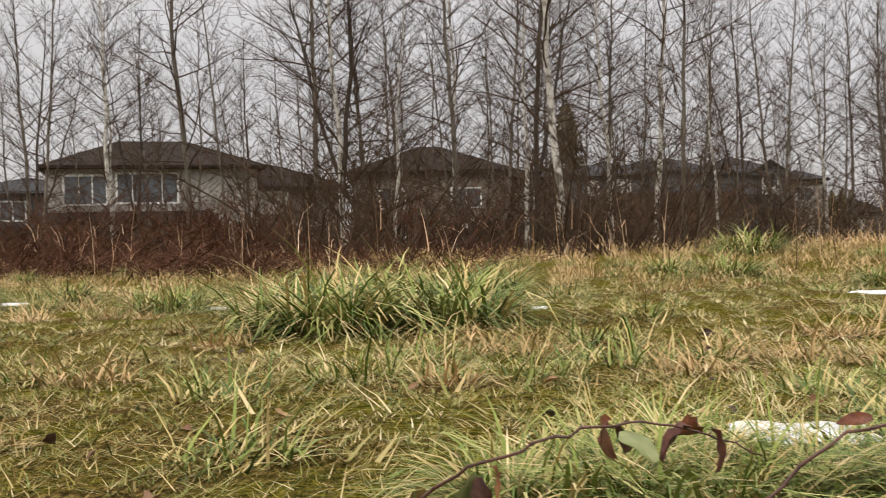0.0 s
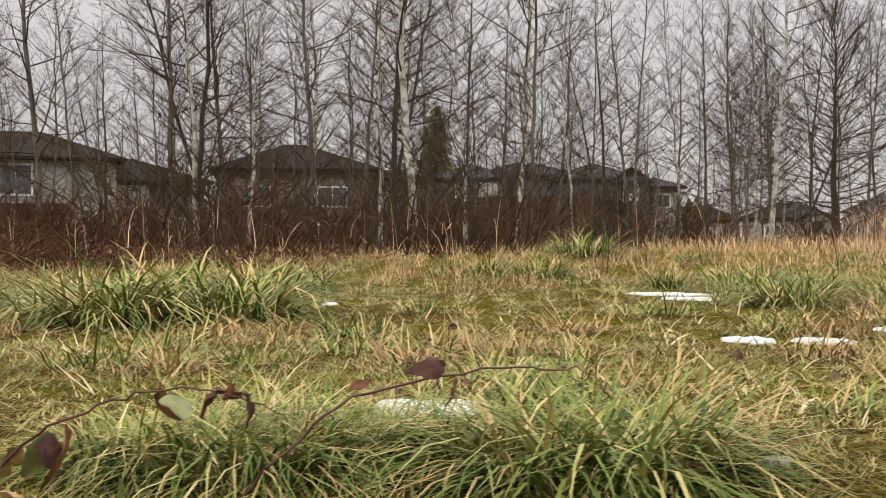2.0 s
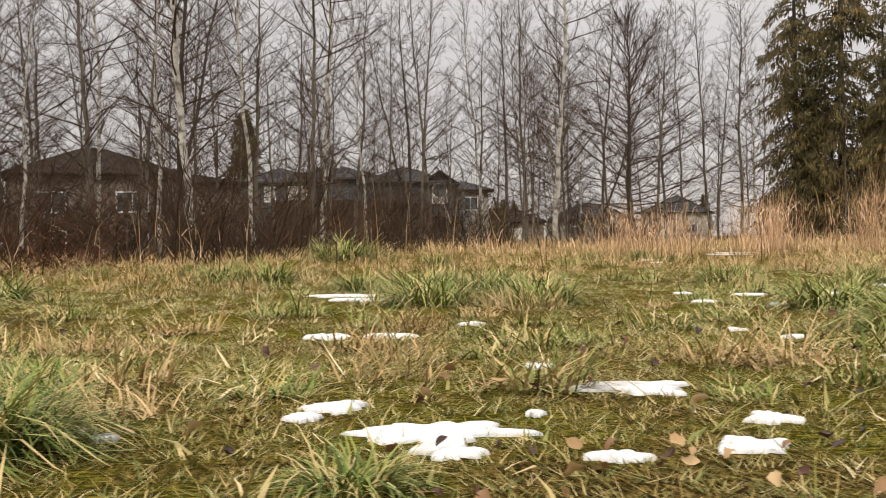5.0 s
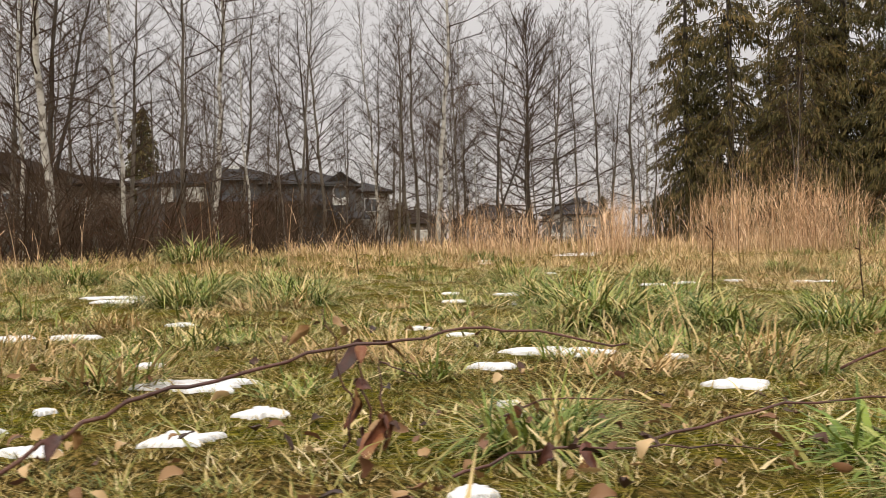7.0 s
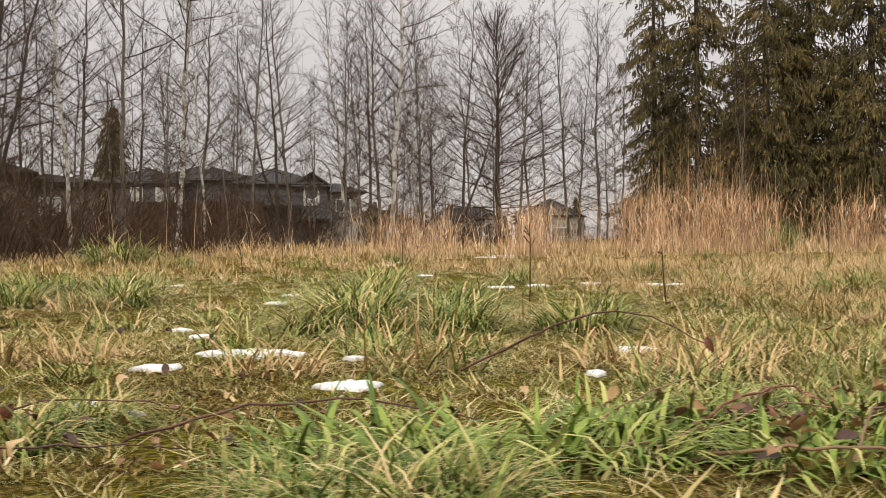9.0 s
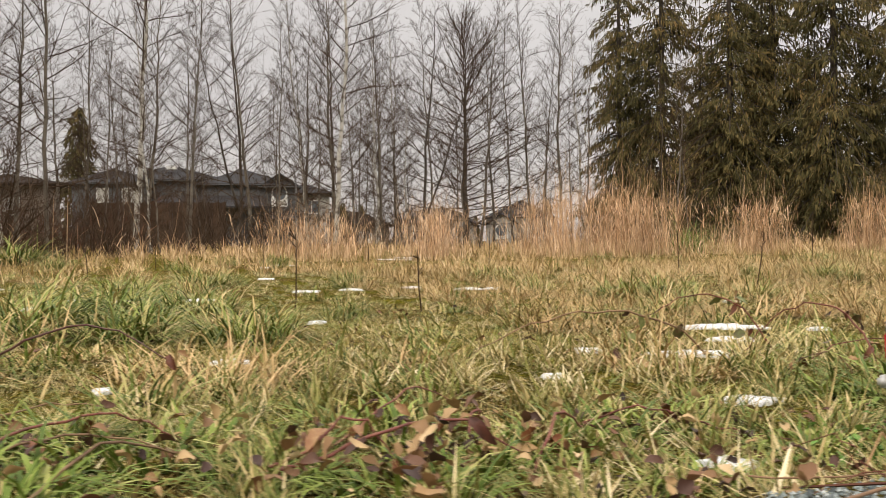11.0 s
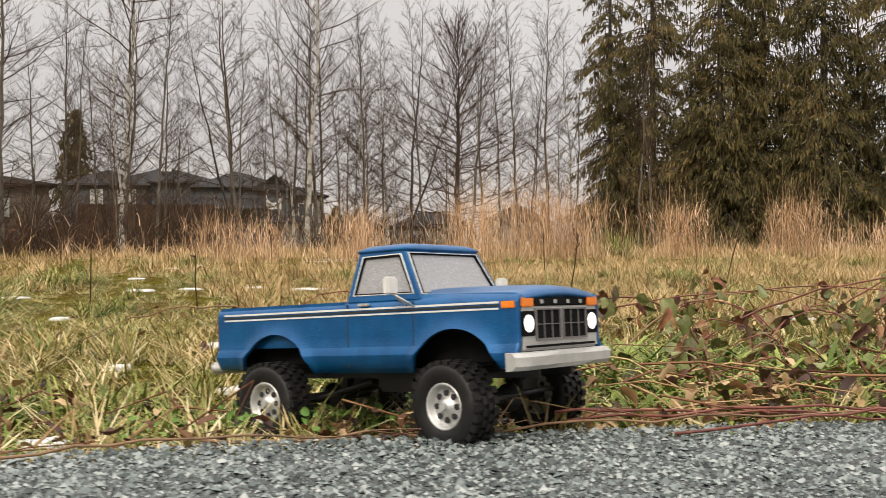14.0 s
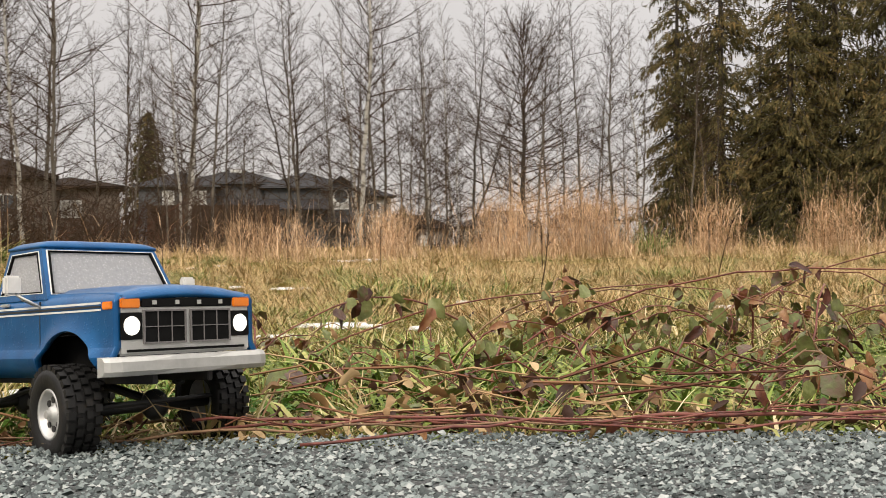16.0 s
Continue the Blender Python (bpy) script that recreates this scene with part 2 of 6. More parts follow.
M_TRIM = mapped("white_trim", [(0.3, (0.60, 0.60, 0.58)), (0.7, (0.76, 0.76, 0.74))], 2.0, 4.0, 0.6, bump=0.1)
M_FENCE = per_object("stained_fence_board", [(0.2, (0.035, 0.02, 0.013)), (0.5, (0.065, 0.037, 0.022)), (0.8, (0.10, 0.06, 0.035))], 0.85, 0.4, 6)
M_METAL = mapped("lamp_steel", [(0.3, (0.16, 0.165, 0.17)), (0.7, (0.24, 0.245, 0.25))], 4.0, 4.0, 0.45, 0.6, bump=0.1)
M_PANE, _n, _l, _b = shader("window_glass", 0.08, 0.0, 0.7)
_b.inputs["Base Color"].default_value = (0.10, 0.115, 0.13, 1)
M_CURTAIN = mapped("pale_curtain", [(0.3, (0.35, 0.34, 0.32)), (0.7, (0.55, 0.54, 0.5))], 3.0, 4.0, 0.9, bump=0.2)


# ---- mesh helpers ----
def link(name, verts, faces, material, parent=None, label="", smooth=False):
    me = bpy.data.meshes.new(name)
    me.from_pydata(verts, [], faces)
    me.update()
    if smooth:
        me.polygons.foreach_set("use_smooth", [True] * len(me.polygons))
    me.materials.append(material)
    ob = new(name, me)
    if parent is not None:
        ob.parent = parent
    if label:
        ob["label"] = label
    return ob


def part(name, bm, material, parent=None, label="", smooth=False):
    me = bpy.data.meshes.new(name)
    bm.to_mesh(me)
    bm.free()
    if smooth:
        me.polygons.foreach_set("use_smooth", [True] * len(me.polygons))
    me.materials.append(material)
    ob = new(name, me)
    if parent is not None:
        ob.parent = parent
    if label:
        ob["label"] = label
    return ob


def quick(name, v, f_flat, sides, material, parent=None):
    """A large mesh from arrays: v (N, 3); f_flat (M, sides)."""
    me = bpy.data.meshes.new(name)
    me.vertices.add(len(v))
    me.vertices.foreach_set("co", np.asarray(v, dtype=np.float32).ravel())
    m = len(f_flat)
    me.loops.add(m * sides)
    me.loops.foreach_set("vertex_index", np.asarray(f_flat, dtype=np.int32).ravel())
    me.polygons.add(m)
    me.polygons.foreach_set("loop_start", np.arange(0, m * sides, sides, dtype=np.int32))
    me.update(calc_edges=True)
    me.materials.append(material)
    ob = new(name, me)
    if parent is not None:
        ob.parent = parent
    return ob


def tube(V, F, pts, radii, sides):
    """Adds a tapered tube along pts to the lists V and F."""
    start = len(V)
    n = len(pts)
    for i, p in enumerate(pts):
        a = pts[max(i - 1, 0)]
        b = pts[min(i + 1, n - 1)]
        d = (b - a).normalized()
        s = d.cross(Vector((0, 0, 1)) if abs(d.z) < 0.9 else Vector((1, 0, 0))).normalized()
        u = s.cross(d)
        for k in range(sides):
            t = 2 * math.pi * k / sides
            q = p + (s * math.cos(t) + u * math.sin(t)) * radii[i]
            V.append((q.x, q.y, q.z))
    for i in range(n - 1):
        for k in range(sides):
            k2 = (k + 1) % sides
            F.append((start + i * sides + k, start + i * sides + k2, start + (i + 1) * sides + k2, start + (i + 1) * sides + k))
    if sides > 3:
        F.append(tuple(start + k for k in reversed(range(sides))))
        F.append(tuple(start + (n - 1) * sides + k for k in range(sides)))


def spike(V, F, a, b, r):
    """A fine twig: a three-sided spike from a to b."""
    d = (b - a).normalized()
    s = d.cross(Vector((0.3, 0.2, 1.0))).normalized() * r
    u = s.cross(d)
    k = len(V)
    for q in (a + s, a - s * 0.5 + u * 0.87, a - s * 0.5 - u * 0.87, b):
        V.append((q.x, q.y, q.z))
    F += [(k, k + 1, k + 3), (k + 1, k + 2, k + 3), (k + 2, k, k + 3)]


def box(bm, x0, x1, y0, y1, z0, z1, bevel=0.0):
    m = Matrix.LocRotScale(((x0 + x1) / 2, (y0 + y1) / 2, (z0 + z1) / 2), None, (x1 - x0, y1 - y0, z1 - z0))
    r = bmesh.ops.create_cube(bm, size=1.0, matrix=m)
    if bevel > 0:
        es = list({e for v in r["verts"] for e in v.link_edges})
        bmesh.ops.bevel(bm, geom=es, offset=bevel, segments=2, affect="EDGES")
    return bm


def cyl(bm, r0, r1, depth, m, segments=20):
    bmesh.ops.create_cone(bm, cap_ends=True, segments=segments, radius1=r0, radius2=r1, depth=depth, matrix=m)
    return bm


def empty(name, m=None):
    ob = new(name)
    ob.empty_display_size = 0.1
    if m is not None:
        ob.matrix_world = m
    return ob


def smooth01(a, b, x):
    t = min(max((x - a) / (b - a), 0.0), 1.0)
    return t * t * (3 - 2 * t)


# ---- ground ----
EDGE = [(4.05, -4.0), (4.3, -1.0), (4.5, 0.25), (4.66, 0.66), (4.85, 0.76), (5.1, 0.78), (5.5, 0.76), (5.9, 0.72), (6.3, 0.63), (6.8, 0.53), (8.0, 0.3), (12.0, -0.3), (40.0, -5.0)]


def edge_y(x):
    if x <= EDGE[0][0]:
        return -4.0
    for (xa, ya), (xb, yb) in zip(EDGE, EDGE[1:]):
        if x <= xb:
            return ya + (yb - ya) * (x - xa) / (xb - xa)
    return -5.0


def ground_z(x, y):
    bank = smooth01(4.2, 4.7, x)
    d = y - edge_y(x)
    rise = 0.028 - 0.043 * smooth01(0.0, 0.2, d) + 0.015 * smooth01(0.4, 1.5, d)
    z = bank * rise
    far = math.hypot(x - 3.0, y)
    z += min(max(far - 4.0, 0.0) * 0.008, 0.09) * smooth01(0.0, 5.0, x)
    z -= 0.9 * smooth01(24.0, 60.0, far)
    if d > 0.0 and far < 60:
        z += 0.012 * noise.noise((x * 0.9, y * 0.9, 0.0)) * min(d, 1.0) + 0.03 * noise.noise((x * 0.25, y * 0.25, 4.0)) * smooth01(3, 6, y)
    return z


def spread(a, b, step, out):
    inner = np.arange(a, b, step)
    far = [step * 2.2 ** k for k in range(2, 16)]
    far = [f for f in far if f < out] + [out]
    return np.concatenate([[a - f for f in reversed(far)], inner, [b + f for f in far]])


GX, GY = spread(-8.0, 18.0, 0.16, 3000.0), spread(-3.0, 22.0, 0.16, 3000.0)
gv = [(x, y, ground_z(x, y) - (0.03 if y < edge_y(x) - 0.02 and x > 4.1 else 0.0)) for y in GY for x in GX]
nx = len(GX)
gf = [(j * nx + i, j * nx + i + 1, (j + 1) * nx + i + 1, (j + 1) * nx + i) for j in range(len(GY) - 1) for i in range(nx - 1)]
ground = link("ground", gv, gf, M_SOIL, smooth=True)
tagged(ground, "matted damp field soil, gap shade in its colour, under winter grass", "ground", kind="structure")

rv, rf = [], []
rxs = np.concatenate([np.arange(4.1, 9.0, 0.06), np.arange(9.0, 40.0, 1.0)])
for x in rxs:
    e = edge_y(x) + 0.025 * noise.noise((x * 6, 1.0, 0))
    for k in range(12):
        s = k * k * 0.045
        rv.append((x, e - s, 0.029 + 0.004 * noise.noise((x * 5, s * 5, 2)) - (0.03 if k == 0 else 0)))
for i in range(len(rxs) - 1):
    for k in range(11):
        rf.append((i * 12 + k, i * 12 + k + 1, (i + 1) * 12 + k + 1, (i + 1) * 12 + k))
road = link("road", rv, rf, M_ROAD, smooth=True)
tagged(road, "grey crushed gravel lane beside the field", "gravel road", kind="structure")


# ---- houses beyond the trees ----
def hip(bm, w, d, z, h, over=0.5, ridge=0.4, thick=0.18):
    """A hipped roof over a w by d plan with its eaves at z."""
    a, b = w / 2 + over, d / 2 + over
    rw = max(w / 2 - d / 2 * 0.9, w * ridge / 2) if w > d else 0.05
    low = [bm.verts.new(p) for p in ((-a, -b, z), (a, -b, z), (a, b, z), (-a, b, z))]
    eav = [bm.verts.new(p) for p in ((-a, -b, z + thick), (a, -b, z + thick), (a, b, z + thick), (-a, b, z + thick))]
    top = [bm.verts.new((-rw, 0, z + h)), bm.verts.new((rw, 0, z + h))]
    bm.faces.new(list(reversed(low)))
    for i in range(4):
        bm.faces.new((low[i], low[(i + 1) % 4], eav[(i + 1) % 4], eav[i]))
    bm.faces.new((eav[0], eav[1], top[1], top[0]))
    bm.faces.new((eav[2], eav[3], top[0], top[1]))
    bm.faces.new((eav[1], eav[2], top[1]))
    bm.faces.new((eav[3], eav[0], top[0]))
    return bm


def gable_roof(bm, w, d, z, h, over=0.5, thick=0.18):
    """A gabled roof whose gable faces -y."""
    a, b = w / 2 + over, d / 2 + over
    for s in (-1, 1):
        p = [(0, -b, z + h), (0, b, z + h), (s * a, b, z - 0.1), (s * a, -b, z - 0.1)]
        lo = [bm.verts.new(q) for q in p]
        hi = [bm.verts.new((q[0], q[1], q[2] + thick)) for q in p]
        bm.faces.new(lo)
        bm.faces.new(list(reversed(hi)))
        for i in range(4):
            bm.faces.new((lo[i], lo[(i + 1) % 4], hi[(i + 1) % 4], hi[i]))
    bmesh.ops.recalc_face_normals(bm, faces=bm.faces)
    return bm


def window(parent, x, y, z, w, h, curtain=False, arch=False, mullions=1):
    """A window in a wall that faces -y, its sill at z."""
    f = 0.11
    g = bmesh.new()
    box(g, x - w / 2, x + w / 2, y - 0.02, y + 0.015, z, z + h)
    ob = part("window", g, M_CURTAIN if curtain else M_PANE, parent, "white framed window")
    bars = [("sill", x - w / 2 - f, x + w / 2 + f, z - f, z), ("head_trim", x - w / 2 - f, x + w / 2 + f, z + h, z + h + f),
            ("side_trim", x - w / 2 - f, x - w / 2, z, z + h), ("side_trim", x + w / 2, x + w / 2 + f, z, z + h)]
    for k in range(mullions):
        mx = x - w / 2 + w * (k + 1) / (mullions + 1)
        bars.append(("mullion", mx - 0.035, mx + 0.035, z, z + h))
    for name, x0, x1, z0, z1 in bars:
        g = bmesh.new()
        box(g, x0, x1, y - 0.06, y + 0.01, z0, z1)
        part(name, g, M_TRIM, ob)
    if arch:
        a = bmesh.new()
        cyl(a, w / 2 + f, w / 2 + f, 0.08, Matrix.Translation((x, y - 0.03, z + h + f)) @ pose(0, 0, 0, 90), 24)
        part("arch", a, M_TRIM, ob)
        a = bmesh.new()
        cyl(a, w / 2 - 0.02, w / 2 - 0.02, 0.1, Matrix.Translation((x, y - 0.035, z + h + f)) @ pose(0, 0, 0, 90), 24)
        part("pane", a, M_PANE, ob)
    return ob


def volume(house, x, y, w, d, z0, z1, wall, roof, h, kind="hip", ridge=0.4):
    b = bmesh.new()
    box(b, x - w / 2, x + w / 2, y - d / 2, y + d / 2, z0, z1)
    wall_ob = part("wall", b, wall, house)
    b = bmesh.new()
    (hip(b, w, d, z1, h, ridge=ridge) if kind == "hip" else gable_roof(b, w, d, z1, h))
    bmesh.ops.translate(b, verts=b.verts, vec=(x, y, 0))
    roof_ob = part("roof", b, roof, house, "dark shingled roof")
    o = 0.52
    for s in (-1, 1):
        b = bmesh.new()
        box(b, x - w / 2 - o, x + w / 2 + o, y + s * (d / 2 + o) - 0.05, y + s * (d / 2 + o) + 0.05, z1 + 0.03, z1 + 0.14)
        part("gutter", b, M_GREY if wall is M_GREY else M_ROOF_B, roof_ob, "eaves gutter")
    if kind == "gable":
        b = bmesh.new()
        v = [b.verts.new(p) for p in ((x - w / 2, y - d / 2 + 0.01, z1), (x + w / 2, y - d / 2 + 0.01, z1), (x, y - d / 2 + 0.01, z1 + h))]
        u = [b.verts.new(p) for p in ((x - w / 2, y - d / 2 + 0.2, z1), (x + w / 2, y - d / 2 + 0.2, z1), (x, y - d / 2 + 0.2, z1 + h))]
        b.faces.new(v)
        b.faces.new(list(reversed(u)))
        for i in range(3):
            b.faces.new((v[i], u[i], u[(i + 1) % 3], v[(i + 1) % 3]))
        bmesh.ops.recalc_face_normals(b, faces=b.faces)
        part("gable_wall", b, wall, house)
    return wall_ob


def skirt_roof(house, x0, x1, y, depth, z, h, roof):
    """A lean-to roof along a wall."""
    b = bmesh.new()
    p = [(x0, y, z + h), (x1, y, z + h), (x1 + 0.3, y - depth, z), (x0 - 0.3, y - depth, z)]
    lo = [b.verts.new((q[0], q[1], q[2] - 0.15)) for q in p]
    hi = [b.verts.new(q) for q in p]
    b.faces.new(lo)
    b.faces.new(list(reversed(hi)))
    for i in range(4):
        b.faces.new((lo[i], lo[(i + 1) % 4], hi[(i + 1) % 4], hi[i]))
    bmesh.ops.recalc_face_normals(b, faces=b.faces)
    part("lower_roof", b, roof, house, "lower shingled roof")


def facing(x, y, z=-0.9, extra=0.0):
    """A pose at (x, y) whose -y side looks to the lane."""
    return pose(x, y, z, 0, 0, math.degrees(math.atan2(3.0 - x, y)) * 1.0 + extra)


# two-storey house with a beige front
h1 = empty("house", facing(-24.6, 61.5))
volume(h1, 0, 0, 11.0, 9, 0, 5.4, M_CREAM, M_ROOF_B, 1.9, ridge=0.35)
volume(h1, 7.0, 1.2, 7.0, 8, 0, 4.3, M_BEIGE, M_ROOF_B, 1.7)
skirt_roof(h1, -5.7, 3.0, -4.5, 1.3, 2.55, 0.55, M_ROOF_B)
window(h1, -3.6, -4.5, 3.55, 2.1, 1.45, mullions=2)
window(h1, -0.4, -4.5, 3.6, 3.1, 1.5, mullions=3)
window(h1, -3.7, -4.5, 0.8, 1.8, 1.2, mullions=1)
window(h1, 0.2, -4.5, 0.6, 2.2, 1.4, mullions=2)
window(h1, 6.6, -2.8, 3.0, 1.5, 1.1, True)
window(h1, 8.8, -2.8, 0.9, 1.6, 1.4, True)
tagged(h1, "beige two-storey house with brown hipped roof behind bare trees", "house")

h0 = empty("house", facing(-36.1, 68.3))
volume(h0, 0, 0, 8.5, 9, 0, 4.6, M_GREY, M_ROOF, 1.3)
window(h0, -1.0, -4.5, 3.0, 1.4, 1.1)
window(h0, 2.2, -4.5, 2.9, 1.2, 1.1)
skirt_roof(h0, -4.2, 4.2, -4.5, 1.1, 2.1, 0.5, M_ROOF)
tagged(h0, "pale grey neighbouring house with low dark roof", "house")

h2 = empty("house", facing(-11.0, 78.6))
volume(h2, 0, 0, 10.5, 10, 0, 5.7, M_BEIGE, M_ROOF_B, 2.2, ridge=0.08)
volume(h2, 6.8, 1.0, 6.0, 8, 0, 5.2, M_BEIGE, M_ROOF_B, 1.0, ridge=0.5)
window(h2, -2.6, -5, 3.4, 1.6, 1.2)
window(h2, 2.4, -5, 3.4, 1.9, 1.2)
window(h2, 6.6, -3, 3.3, 1.2, 1.0, True)
window(h2, -2.6, -5, 0.8, 1.6, 1.3)
window(h2, 2.4, -5, 0.8, 1.8, 1.3)
tagged(h2, "brown roofed two-storey house half hidden by birches", "house")

h3 = empty("house", facing(8.4, 126.0, 0.1) @ Matrix.Diagonal((1.14, 1.14, 1.2, 1)))
volume(h3, -5.8, -1.0, 7.0, 9, 0, 5.5, M_GREY, M_ROOF, 1.7, ridge=0.2)
volume(h3, -0.5, 1.5, 9.0, 9, 0, 5.9, M_GREY, M_ROOF, 1.75, ridge=0.5)
volume(h3, 6.3, -0.5, 8.0, 9, 0, 5.4, M_GREY, M_ROOF, 1.8, ridge=0.5)
volume(h3, 9.6, -3.0, 3.0, 4.0, 0, 5.2, M_GREY, M_ROOF, 1.2, "gable")
volume(h3, 12.6, 1.5, 4.4, 7.0, 0, 4.7, M_CREAM, M_ROOF, 1.2)
skirt_roof(h3, -1.5, 8.3, -5.0, 2.2, 3.5, 1.0, M_ROOF)
skirt_roof(h3, 8.2, 12.0, -5.0, 1.6, 2.3, 0.6, M_ROOF)
window(h3, -6.6, -5.5, 3.9, 0.9, 1.2, True)
window(h3, -4.0, -5.5, 3.9, 1.6, 1.2, True)
window(h3, 9.6, -5.0, 3.6, 1.3, 1.0, True, arch=True)
window(h3, 13.0, -2.0, 3.0, 1.3, 1.1)
sb = bmesh.new()
box(sb, -1.0, 0.1, -1.9, -1.2, 7.05, 7.4, 0.04)
part("skylight", sb, M_TRIM, h3, "white domed skylight")
cb = bmesh.new()
box(cb, 10.6, 11.8, -5.4, -4.98, 0.0, 2.2)
part("porch_wall", cb, M_CREAM, h3, "pale porch wall")
tagged(h3, "dark grey two-storey house with white trim and gables", "house")

h4 = empty("house", facing(45.9, 154.5, -0.9, 8))
volume(h4, 0, 0, 11, 10, 0, 3.6, M_CREAM, M_ROOF, 2.4, ridge=0.3)
volume(h4, 2.6, -5.0, 4.6, 4.0, 0, 3.2, M_CREAM, M_ROOF, 1.7, "gable")
window(h4, 2.6, -7.0, 1.4, 1.6, 1.0, True, arch=True)
window(h4, -2.6, -5.0, 1.4, 2.0, 1.3)
tagged(h4, "far cream bungalow with arched gable window", "house")

h5 = empty("house", facing(62.4, 162.8, -0.9, -5))
volume(h5, 0, 0, 10, 10, 0, 4.6, M_CREAM, M_ROOF, 3.0, ridge=0.1)
volume(h5, -2.4, -5.2, 4.4, 3.6, 0, 3.6, M_CREAM, M_ROOF, 1.6, "gable")
window(h5, -2.4, -7.0, 1.6, 1.8, 1.0, True, arch=True)
window(h5, 2.4, -5.0, 1.6, 1.8, 1.3)
tagged(h5, "far pale house with steep grey roof", "house")

h6 = empty("house", facing(32.9, 156.1, -0.9, 4))
volume(h6, 0, 0, 12, 10, 0, 3.4, M_BEIGE, M_ROOF_B, 2.2, ridge=0.4)
window(h6, -2.5, -5.0, 1.2, 1.8, 1.3)
window(h6, 2.5, -5.0, 1.2, 1.8, 1.3, True)
tagged(h6, "far beige bungalow with brown hipped roof", "house")

# board fence before the grey house
fence = empty("fence", pose(1.4, 72.0, -0.5, 0, 0, -1.0) @ Matrix.Diagonal((1.18, 1.18, 1.18, 1)))
tagged(fence, "tall dark brown stained board fence", "fence")
fb = bmesh.new()
box(fb, -0.085, 0.085, -0.012, 0.012, 0.0, 2.95)
first = part("board", fb, M_FENCE, fence)
board_mesh = first.data
for k in range(1, 40):
    ob = new("board", board_mesh)
    ob.parent = fence
    ob.location = (k * 0.178, random.uniform(-0.006, 0.006), random.uniform(-0.03, 0.03))
pb = bmesh.new()
box(pb, -0.06, 0.06, 0.02, 0.14, 0.0, 3.0)
post = part("post", pb, M_FENCE, fence)
post_mesh = post.data
for k in range(1, 3):
    ob = new("post", post_mesh)
    ob.parent = fence
    ob.location = (k * 2.44, 0, 0)
for z in (0.4, 1.5, 2.6):
    b = bmesh.new()
    box(b, 0, 6.94, 0.015, 0.055, z - 0.045, z + 0.045)
    part("rail", b, M_FENCE, fence)

# curved street lamp behind the trees
lamp = empty("street_lamp", pose(16.4, 87.3, -0.9))
V, F = [], []
pts = [Vector((0, 0, z)) for z in (0, 2, 4, 6)] + [Vector((-0.15, 0, 7.0)), Vector((-0.7, 0, 7.7)), Vector((-1.5, 0, 7.9)), Vector((-2.2, 0, 7.75))]
tube(V, F, pts, [0.09, 0.085, 0.08, 0.07, 0.06, 0.05, 0.045, 0.04], 10)
link("pole", V, F, M_METAL, lamp, smooth=True)
b = bmesh.new()
box(b, -2.75, -2.15, -0.14, 0.14, 7.6, 7.78, 0.05)
part("lamp_head", b, M_METAL, lamp)
tagged(lamp, "grey steel street lamp with curved arm", "street lamp")


